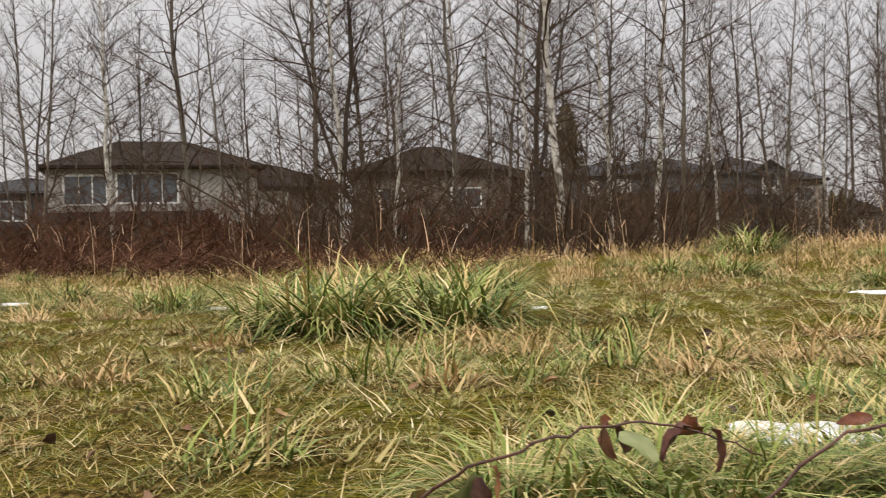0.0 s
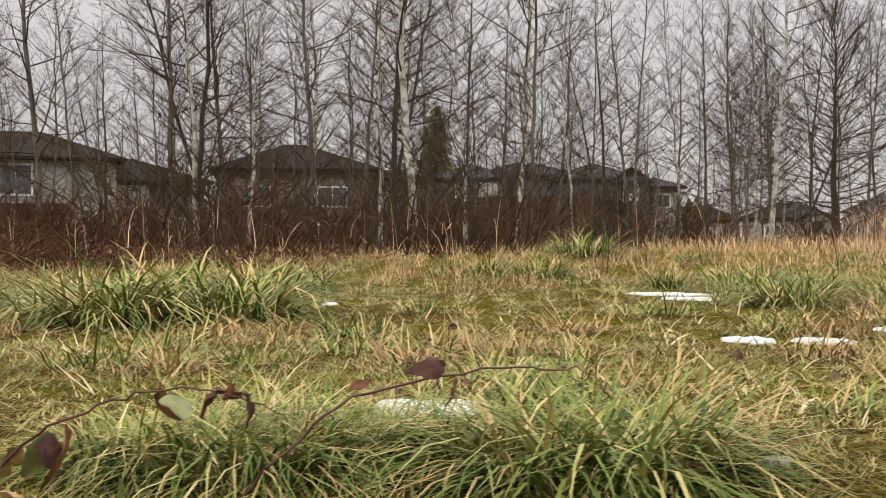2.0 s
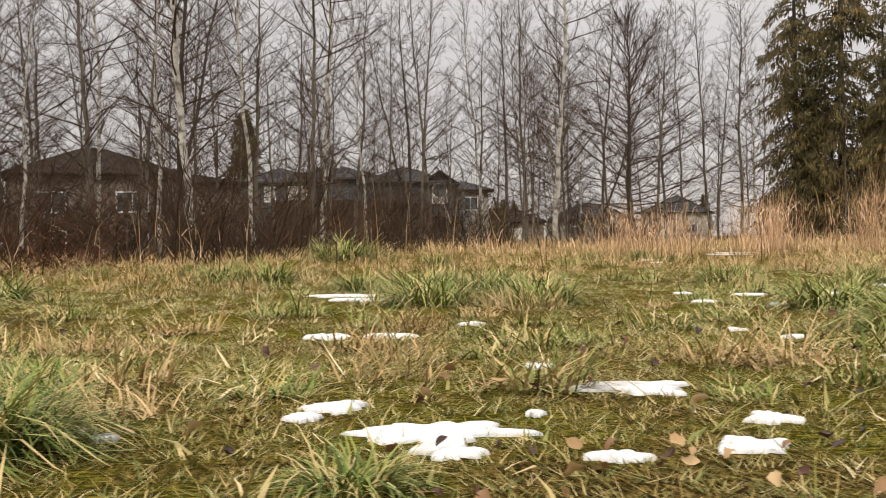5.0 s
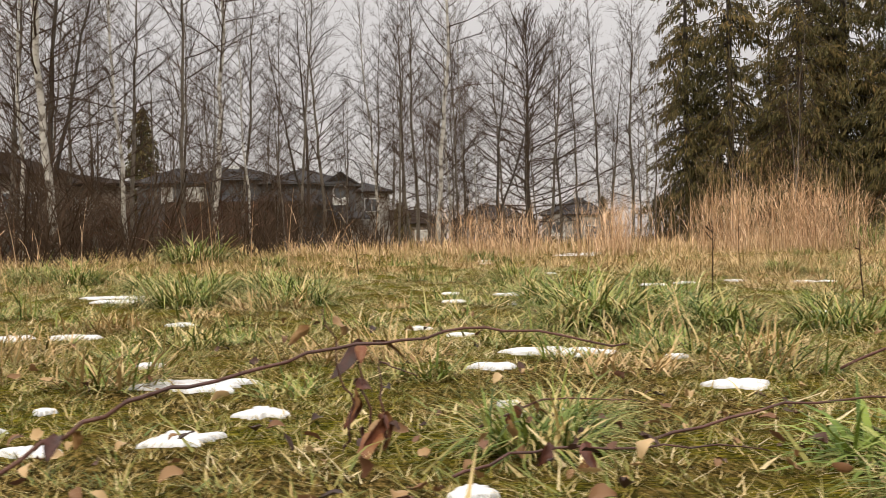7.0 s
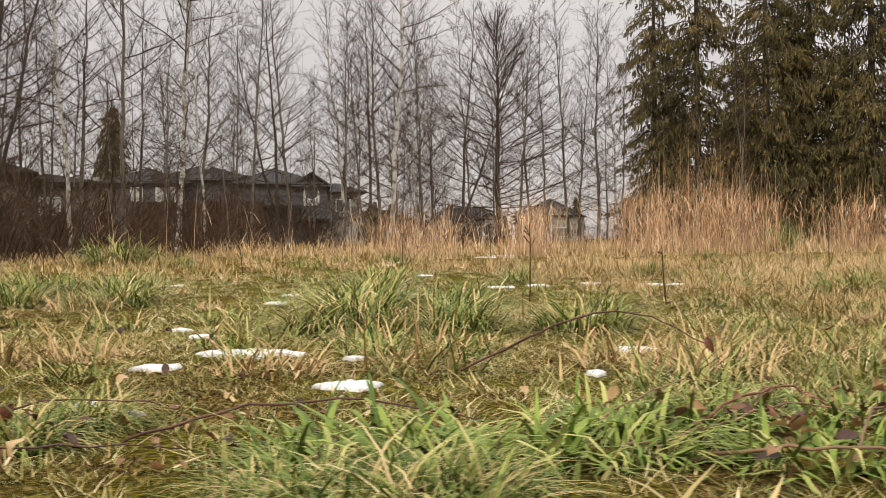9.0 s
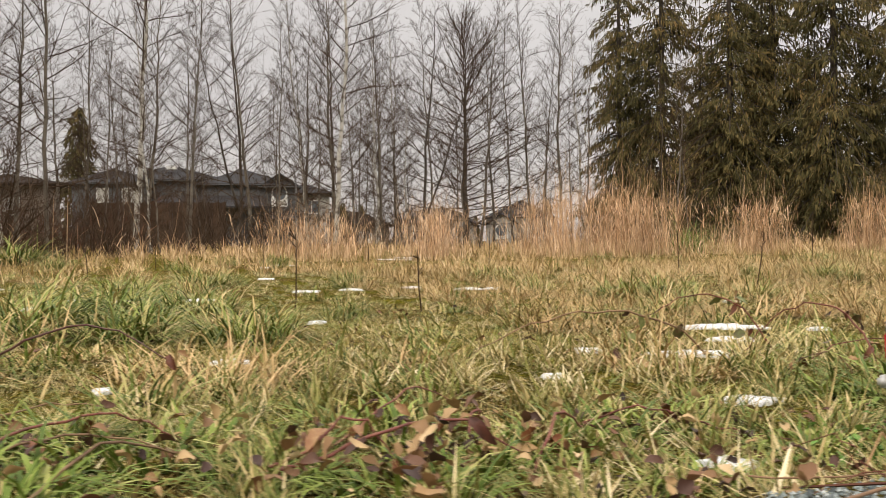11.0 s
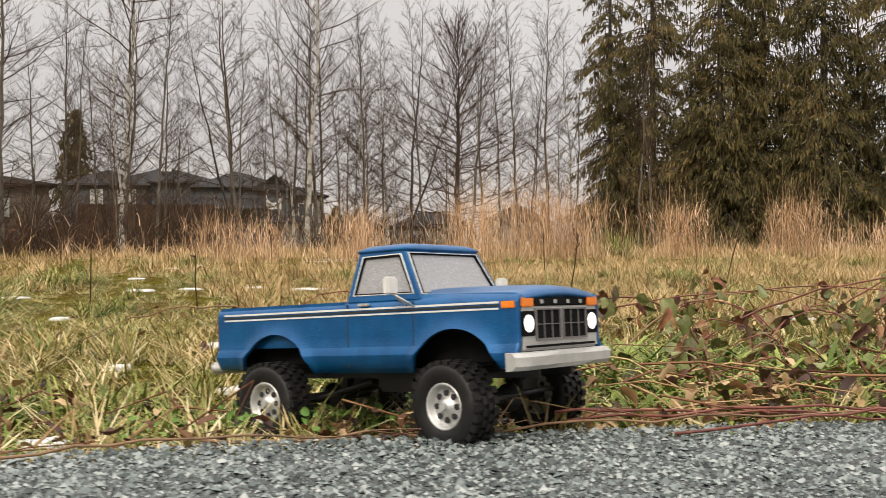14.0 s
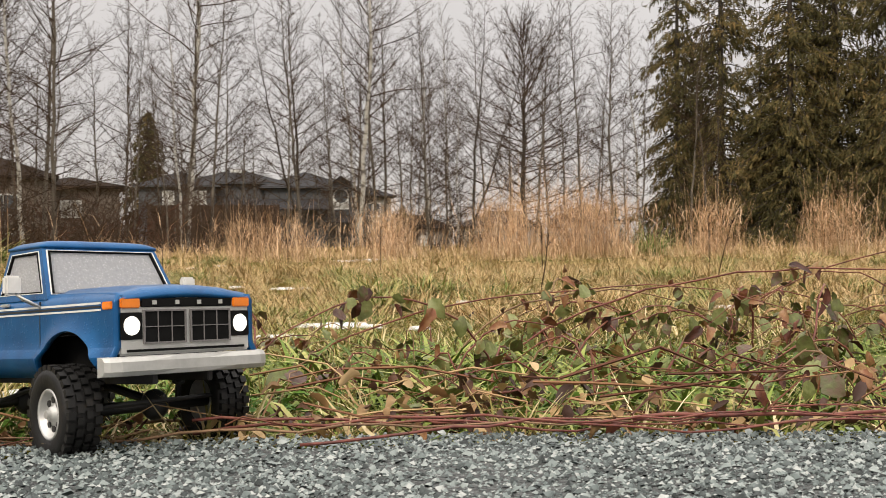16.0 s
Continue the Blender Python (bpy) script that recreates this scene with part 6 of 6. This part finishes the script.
LEAVES = [leaf_mesh("leaf", 0.046, 0.038, 0.25, 0.25, 0.02, 1, M_BLEAF), leaf_mesh("leaf", 0.042, 0.036, 0.4, 0.5, 0.03, 2, M_BLEAF), leaf_mesh("leaf", 0.05, 0.044, 0.15, 0.15, 0.025, 3, M_BLEAF), leaf_mesh("leaf", 0.04, 0.034, 0.1, 0.4, 0.03, 4, M_BLEAF)]
DEAD = [leaf_mesh("leaf", 0.046, 0.03, 0.7, 0.8, 0.06, 5, M_DLEAF), leaf_mesh("leaf", 0.046, 0.026, 0.5, 1.1, 0.07, 6, M_DLEAF), leaf_mesh("leaf", 0.038, 0.024, 0.9, 0.5, 0.07, 7, M_DLEAF), leaf_mesh("leaf", 0.042, 0.03, 0.3, 0.9, 0.08, 8, M_DLEAF)]
rb = random.Random(17)


def bramble(points, radius, leaves, dead_share, dry=False, label="", spread_leaf=1.0, size=1.0, dark=False):
    """One cane along a smoothed line, with leaves on short stalks."""
    P = [Vector(p) for p in points]
    pts = []
    for i in range(len(P) - 1):
        p0, p1, p2, p3 = P[max(i - 1, 0)], P[i], P[i + 1], P[min(i + 2, len(P) - 1)]
        for s in range(5):
            t = s / 5
            pts.append(0.5 * ((2 * p1) + (p2 - p0) * t + (2 * p0 - 5 * p1 + 4 * p2 - p3) * t * t + (3 * p1 - p0 - 3 * p2 + p3) * t ** 3))
    pts.append(P[-1])
    pts = [p + Vector((rb.uniform(-1, 1), rb.uniform(-1, 1), rb.uniform(-1, 1))) * 0.0042 for p in pts]
    V, F = [], []
    m = len(pts)
    tube(V, F, pts, [radius * (1 - 0.65 * i / (m - 1)) for i in range(m)], 6)
    for i in range(1, m - 1):
        if radius > 0.0018:
            d = Vector((rb.uniform(-1, 1), rb.uniform(-1, 1), rb.uniform(-0.3, 1))).normalized()
            tube(V, F, [pts[i], pts[i] + d * radius * 2.4], [radius * 0.5, 0.0002], 3)
    cane = empty("bramble_cane")
    stem = link("stem", V, F, M_DRYCANE if dry else M_DARKCANE if dark else M_CANE, cane, smooth=True)
    for k in range(leaves):
        if k % 3 == 0:
            f = rb.uniform(0.12, 1.0)
        i = min(int(f * (m - 1)), m - 2)
        p = pts[i].lerp(pts[i + 1], f * (m - 1) - i)
        d = Vector((rb.uniform(-1, 1), rb.uniform(-1, 1), rb.uniform(-0.5, 0.9))).normalized()
        q = p + d * rb.uniform(0.012, 0.04) * spread_leaf
        dead = rb.random() < dead_share
        ob = new("leaf", rb.choice(DEAD if dead else LEAVES))
        ob.parent = cane
        s = rb.uniform(0.4, 0.85) * size
        ob.matrix_basis = Matrix.Translation(p.lerp(q, 0.6)) @ Euler((rb.uniform(-1.2, 1.2), rb.uniform(-0.3, 1.2), math.atan2(d.y, d.x) + rb.uniform(-0.5, 0.5))).to_matrix().to_4x4() @ Matrix.Diagonal((s, s, s, 1))
    return tagged(cane, label or ("dry brown bramble cane without leaves" if leaves == 0 else "red bramble cane with green and purple leaves"), "bramble", "bramble canes")


# single canes out in the grass
bramble([(0.74, 1.86, 0.0), (0.84, 1.81, 0.07), (0.92, 1.78, 0.11), (0.99, 1.78, 0.128), (1.06, 1.79, 0.122), (1.12, 1.8, 0.10)], 0.0021, 12, 0.75, size=1.5, dark=True, label="dark bramble cane with withered purple leaves")
bramble([(1.06, 1.82, -0.01), (1.13, 1.8, 0.06), (1.2, 1.8, 0.115), (1.3, 1.81, 0.142), (1.4, 1.81, 0.148), (1.46, 1.815, 0.142), (1.49, 1.81, 0.11)], 0.0021, 4, 1.0, size=1.1, dark=True, label="thin arching red bramble cane with few leaves")
bramble([(2.38, 1.14, -0.01), (2.46, 1.11, 0.07), (2.55, 1.09, 0.125), (2.64, 1.08, 0.16), (2.74, 1.07, 0.182), (2.84, 1.05, 0.198), (2.93, 1.03, 0.205), (3.03, 1.0, 0.19)], 0.0027, 3, 0.9, dark=True, label="arching dark red bramble cane with few leaves")
for k in range(3):
    bramble([(2.86 + 0.03 * k, 1.58, 0.0), (2.87 + 0.02 * k, 1.57, 0.06), (2.85 + 0.03 * k, 1.55 + 0.02 * k, 0.12), (2.83 + 0.06 * k, 1.54, 0.20 - 0.05 * k)], 0.0022, 5, 1.0, size=1.35, dark=True, label="upright bramble shoot with dark red leaves")
bramble([(3.9, 2.02, 0.02), (4.04, 1.93, 0.10), (4.13, 1.88, 0.135), (4.22, 1.82, 0.13), (4.32, 1.76, 0.07)], 0.003, 2, 1.0, dark=True, label="arching dark red bramble cane with few leaves")
bramble([(3.25, 1.5, 0.0), (3.4, 1.45, 0.05), (3.6, 1.42, 0.06), (3.78, 1.36, 0.02)], 0.0026, 2, 1.0, dark=True, label="low dark bramble cane in the grass")
bramble([(2.95, 1.34, 0.01), (3.05, 1.36, 0.03), (3.2, 1.3, 0.04), (3.36, 1.34, 0.02)], 0.0022, 4, 0.95, dark=True, label="low bramble cane with withered brown leaves")
bramble([(3.0, 1.55, 0.01), (3.15, 1.6, 0.05), (3.32, 1.62, 0.04)], 0.0022, 4, 0.95, dark=True, label="low bramble cane with withered brown leaves")

# low tangle where the grass nears the lane
for k in range(11):
    x, y = rb.uniform(3.9, 5.0), rb.uniform(0.98, 1.5)
    a, L = rb.uniform(-1.2, 1.2), rb.uniform(0.15, 0.5)
    g0 = ground_z(x, y)
    bramble([(x, y, g0), (x + L * 0.35 * math.cos(a), y + L * 0.35 * math.sin(a), g0 + rb.uniform(0.02, 0.06)), (x + L * 0.7 * math.cos(a), y + L * 0.7 * math.sin(a), g0 + rb.uniform(0.02, 0.07)), (x + L * math.cos(a), y + L * math.sin(a), g0 + 0.01)],
            rb.uniform(0.002, 0.0032), rb.randint(1, 5), 0.95, dry=k % 3 == 0, label="low bramble cane with brown leaves")

# canes lying along the lane's edge
for k in range(34):
    x = rb.uniform(4.6, 8.0) if k % 3 == 0 else rb.uniform(5.6, 7.6)
    L = rb.uniform(0.4, 1.1)
    y = edge_y(x) + rb.uniform(-0.07, 0.15)
    slant = rb.uniform(-0.3, 0.3) * L
    pts = []
    for j in range(5):
        f = j / 4
        xx = x + L * f
        yy = edge_y(xx) + (y - edge_y(x)) + slant * (f - 0.5) + rb.uniform(-0.018, 0.02)
        pts.append((xx, yy, max(ground_z(xx, yy), 0.03 if yy < edge_y(xx) else 0.012) + rb.uniform(0.004, 0.035 if xx > 5.6 else 0.015)))
    bramble(pts, rb.uniform(0.0012, 0.0027), 0 if k % 2 else rb.randint(1, 4), 1.0, dry=k % 3 == 0, label="fallen red bramble cane along the lane edge" if k % 3 else "fallen dry brown bramble cane along the lane edge")

# arching canes of the bramble patch
for k in range(74):
    x = 5.5 + 3.4 * ((k + rb.random()) / 74) ** 0.8
    y = rb.uniform(0.95, 2.3) - 0.12 * (x - 5.5)
    if x < 5.75:
        y += 0.45
    a = rb.uniform(-3.2, 3.2)
    L = rb.uniform(0.28, 0.85)
    h = rb.uniform(0.04, 0.17) * (1.15 if x > 6 else 0.9)
    z = ground_z(x, y)
    c, s = math.cos(a) * L, math.sin(a) * L * 0.6
    z2 = ground_z(x + c, y + s)
    if y + s < edge_y(x + c) + 0.06 or (x + c < 5.6 and y + s < 1.45):
        continue
    bramble([(x, y, z - 0.01), (x + c * 0.2, y + s * 0.2, z + h * 0.75), (x + c * 0.5, y + s * 0.5, z + h), (x + c * 0.8, y + s * 0.8, z + h * 0.7), (x + c, y + s, z2 + 0.02)], rb.uniform(0.0015, 0.0031), rb.randint(9, 24) if x > 6.0 else rb.randint(4, 12), 0.3, size=1.0, spread_leaf=1.4, dry=k % 4 == 0, label="dry brown bramble cane with sparse leaves" if k % 4 == 0 else "red bramble cane with green and purple leaves")
# low leafy growth between the arches
for k in range(150):
    x = 5.6 + 2.9 * (k + rb.random()) / 150
    y = edge_y(x) + rb.uniform(0.16, 1.1)
    if x < 5.85 and y < 1.35:
        continue
    a, L = rb.uniform(-3.2, 3.2), rb.uniform(0.12, 0.3)
    z = ground_z(x, y)
    c, s = math.cos(a) * L, math.sin(a) * L * 0.5
    h = rb.uniform(0.03, 0.11)
    bramble([(x, y, z - 0.01), (x + c * 0.4, y + s * 0.4, z + h), (x + c, y + s, z + h * 0.5)], rb.uniform(0.0014, 0.0026), rb.randint(4, 9), 0.4, size=0.95, dry=k % 2 == 0, label="low bramble shoot with brown and green leaves")
# two long high arches
bramble([(6.15, 1.55, -0.01), (6.3, 1.5, 0.11), (6.55, 1.42, 0.185), (6.85, 1.3, 0.2), (7.15, 1.2, 0.15), (7.3, 1.15, 0.06)], 0.0025, 12, 0.4, label="long arching red bramble cane with leaves")
bramble([(5.75, 1.75, -0.01), (5.95, 1.66, 0.09), (6.2, 1.55, 0.15), (6.5, 1.42, 0.17), (6.75, 1.3, 0.1)], 0.0023, 10, 0.4, label="long arching red bramble cane with leaves")
bramble([(7.0, 2.3, 0.0), (7.2, 2.2, 0.16), (7.5, 2.05, 0.24), (7.8, 1.9, 0.2), (8.0, 1.8, 0.1)], 0.0025, 12, 0.4, label="long arching red bramble cane with leaves")


def scatter(name, n, where, smin, smax, mat, label, category, lift):
    """Curled leaves strewn over the ground, as one mesh."""
    g = np.random.default_rng(len(name) + n)
    V, F = [], []
    for k in range(n):
        x, y = where(g)
        s = g.uniform(smin, smax)
        z = ground_z(x, y) + g.uniform(0.004, lift)
        m = Matrix.Translation((x, y, z)) @ Euler((g.normal(0, 0.5), g.normal(0, 0.5), g.uniform(0, 6.28))).to_matrix().to_4x4()
        curl = g.uniform(-0.5, 0.7)
        b0 = len(V)
        for i in range(5):
            f = i / 4
            w = s * 0.34 * math.sin(math.pi * (0.08 + 0.84 * f)) ** 0.8 * g.uniform(0.7, 1.1)
            for sg in (-1, 0, 1):
                p = m @ Vector((s * (f - 0.5), sg * w, abs(sg) * w * 0.6 - 1.6 * curl * s * (f - 0.5) ** 2 + g.normal(0, 0.05) * s))
                V.append((p.x, p.y, p.z))
        for i in range(4):
            a = b0 + i * 3
            F += [(a, a + 3, a + 4, a + 1), (a + 1, a + 4, a + 5, a + 2)]
    ob = link(name, V, F, mat, smooth=True)
    return tagged(ob, label, category, kind="stuff")


def litter_edge(g):
    x = 4.6 + 3.6 * g.random() ** 0.7
    return x, max(edge_y(x), 0.6 if x < 4.7 else -9) + 0.02 + abs(g.normal(0, 0.28)) + (0.3 if x < 4.7 else 0)


def litter_tangle(g):
    return g.uniform(3.95, 5.1), g.uniform(0.95, 1.4)


def litter_field(g):
    return g.uniform(-0.5, 6.5), g.uniform(1.4, 4.0)


def litter_near(g):
    return g.uniform(2.1, 3.6), g.uniform(1.1, 1.7)


scatter("fallen_leaves", 1500, litter_edge, 0.008, 0.03, M_LITTER, "curled brown leaves along the lane edge", "fallen leaves", 0.035)
scatter("fallen_leaves", 220, litter_tangle, 0.010, 0.032, M_LITTER, "large curled brown and tan dead leaves", "fallen leaves", 0.06)
def litter_heaps(g):
    k = g.integers(0, 9)
    cx = (5.9, 6.15, 6.5, 6.7, 7.1, 7.4, 7.8, 8.1, 4.55)[k]
    x = g.normal(cx, 0.09)
    return x, edge_y(x) + (0.12 if k < 8 else 0.4) + abs(g.normal(0, 0.09)) + 0.06 * (k % 3)


scatter("fallen_leaves", 520, litter_heaps, 0.014, 0.036, M_LITTER, "heaped crumpled brown leaves by the lane", "fallen leaves", 0.09)
scatter("fallen_leaves", 240, litter_field, 0.012, 0.035, M_LITTER, "scattered brown leaves in the grass", "fallen leaves", 0.03)
scatter("fallen_leaves", 150, litter_near, 0.010, 0.030, M_LITTER, "withered brown leaves in the grass", "fallen leaves", 0.05)


def weed_spots(g):
    k = g.integers(0, 5)
    cx, cy, r = ((5.35, 1.0, 0.13), (6.35, 1.12, 0.2), (6.8, 1.0, 0.22), (5.6, 1.15, 0.12), (7.3, 1.0, 0.25))[k]
    x, y = g.normal(cx, r), g.normal(cy, r * 0.45)
    return x, max(y, edge_y(x) + 0.05)


scatter("creeping_weeds", 2200, weed_spots, 0.007, 0.02, M_WEED, "fresh green creeping weeds by the lane", "weeds", 0.05)

# straw-coloured and green blades over the lane's verge
lawn("verge_grass", 26000, 4.3, 8.4, 0.3, 2.4, 0.03, 0.11, 0.0025, 0.0055, M_LAWN, 0.16, 0.55, 0.9, 3, "mixed green and straw grass of the verge", 0.06)


# ---- dead weed stalks ----
def stalk(x, y, h, seed):
    rng = random.Random(seed)
    V, F = [], []
    p = Vector((0, 0, -0.02))
    pts = []
    d = Vector((rng.uniform(-0.12, 0.12), rng.uniform(-0.12, 0.12), 1)).normalized()
    for i in range(6):
        pts.append(p.copy())
        d = (d + Vector((rng.uniform(-0.08, 0.08), rng.uniform(-0.08, 0.08), 0))).normalized()
        p = p + d * h / 5
    tube(V, F, pts, [0.0035, 0.0032, 0.003, 0.0026, 0.0022, 0.0014], 5)
    for k in range(7):
        o = pts[3].lerp(pts[5], rng.random())
        e = o + Vector((rng.uniform(-1, 1), rng.uniform(-1, 1), rng.uniform(0.4, 1.6))).normalized() * h * rng.uniform(0.06, 0.16)
        tube(V, F, [o, e], [0.0016, 0.003 if rng.random() < 0.5 else 0.0008], 4)
    ob = link("weed_stalk", V, F, M_TWIG)
    ob.matrix_world = pose(x, y, ground_z(x, y))
    return tagged(ob, "dead brown weed stalk standing in the grass", "weed stalk", "dead weed stalks")


for k, (x, y, h) in enumerate(((5.34, 4.06, 0.36), (4.9, 4.53, 0.5), (7.19, 4.64, 0.42), (6.28, 9.7, 0.6), (2.77, 9.4, 0.6), (2.4, 9.0, 0.55), (3.3, 9.8, 0.5), (6.9, 8.0, 0.5), (5.2, 8.6, 0.45), (7.8, 6.6, 0.5), (8.4, 5.2, 0.5), (3.9, 8.2, 0.45), (1.5, 9.0, 0.5), (9.4, 7.4, 0.6), (4.4, 10.2, 0.6))):
    stalk(x, y, h * 0.75, 60 + k)


# ---- broken canes and straw heaped along the lane's edge ----
def debris(n):
    g = np.random.default_rng(77)
    V, F = [], []
    for k in range(n):
        x = 4.7 + 3.9 * g.random() ** 0.7
        y = edge_y(x) + 0.01 + abs(g.normal(0, 0.2))
        if x < 5.7 and y > edge_y(x) + 0.14:
            continue
        L = g.uniform(0.04, 0.26)
        a = g.normal(0, 1.4)
        z = max(ground_z(x, y), 0.012) + g.uniform(0.004, 0.07) * (1.0 if x > 5.7 else 0.4)
        p0 = Vector((x - math.cos(a) * L / 2, max(y - math.sin(a) * L / 2, edge_y(x) - 0.02), z + g.normal(0, 0.015)))
        p2 = Vector((x + math.cos(a) * L / 2, max(y + math.sin(a) * L / 2, edge_y(x) - 0.02), z + g.normal(0, 0.015)))
        p0.z, p2.z = max(p0.z, 0.016), max(p2.z, 0.016)
        p1 = p0.lerp(p2, 0.5) + Vector((g.normal(0, 0.03), g.normal(0, 0.03), abs(g.normal(0, 0.02))))
        r = g.uniform(0.0007, 0.0019)
        tube(V, F, [p0, p1, p2], [r, r, r * 0.6], 4)
    ob = link("cane_litter", V, F, M_DEBRIS)
    return tagged(ob, "broken red and tan dead canes heaped along the lane edge", "plant litter", kind="stuff")


debris(300)
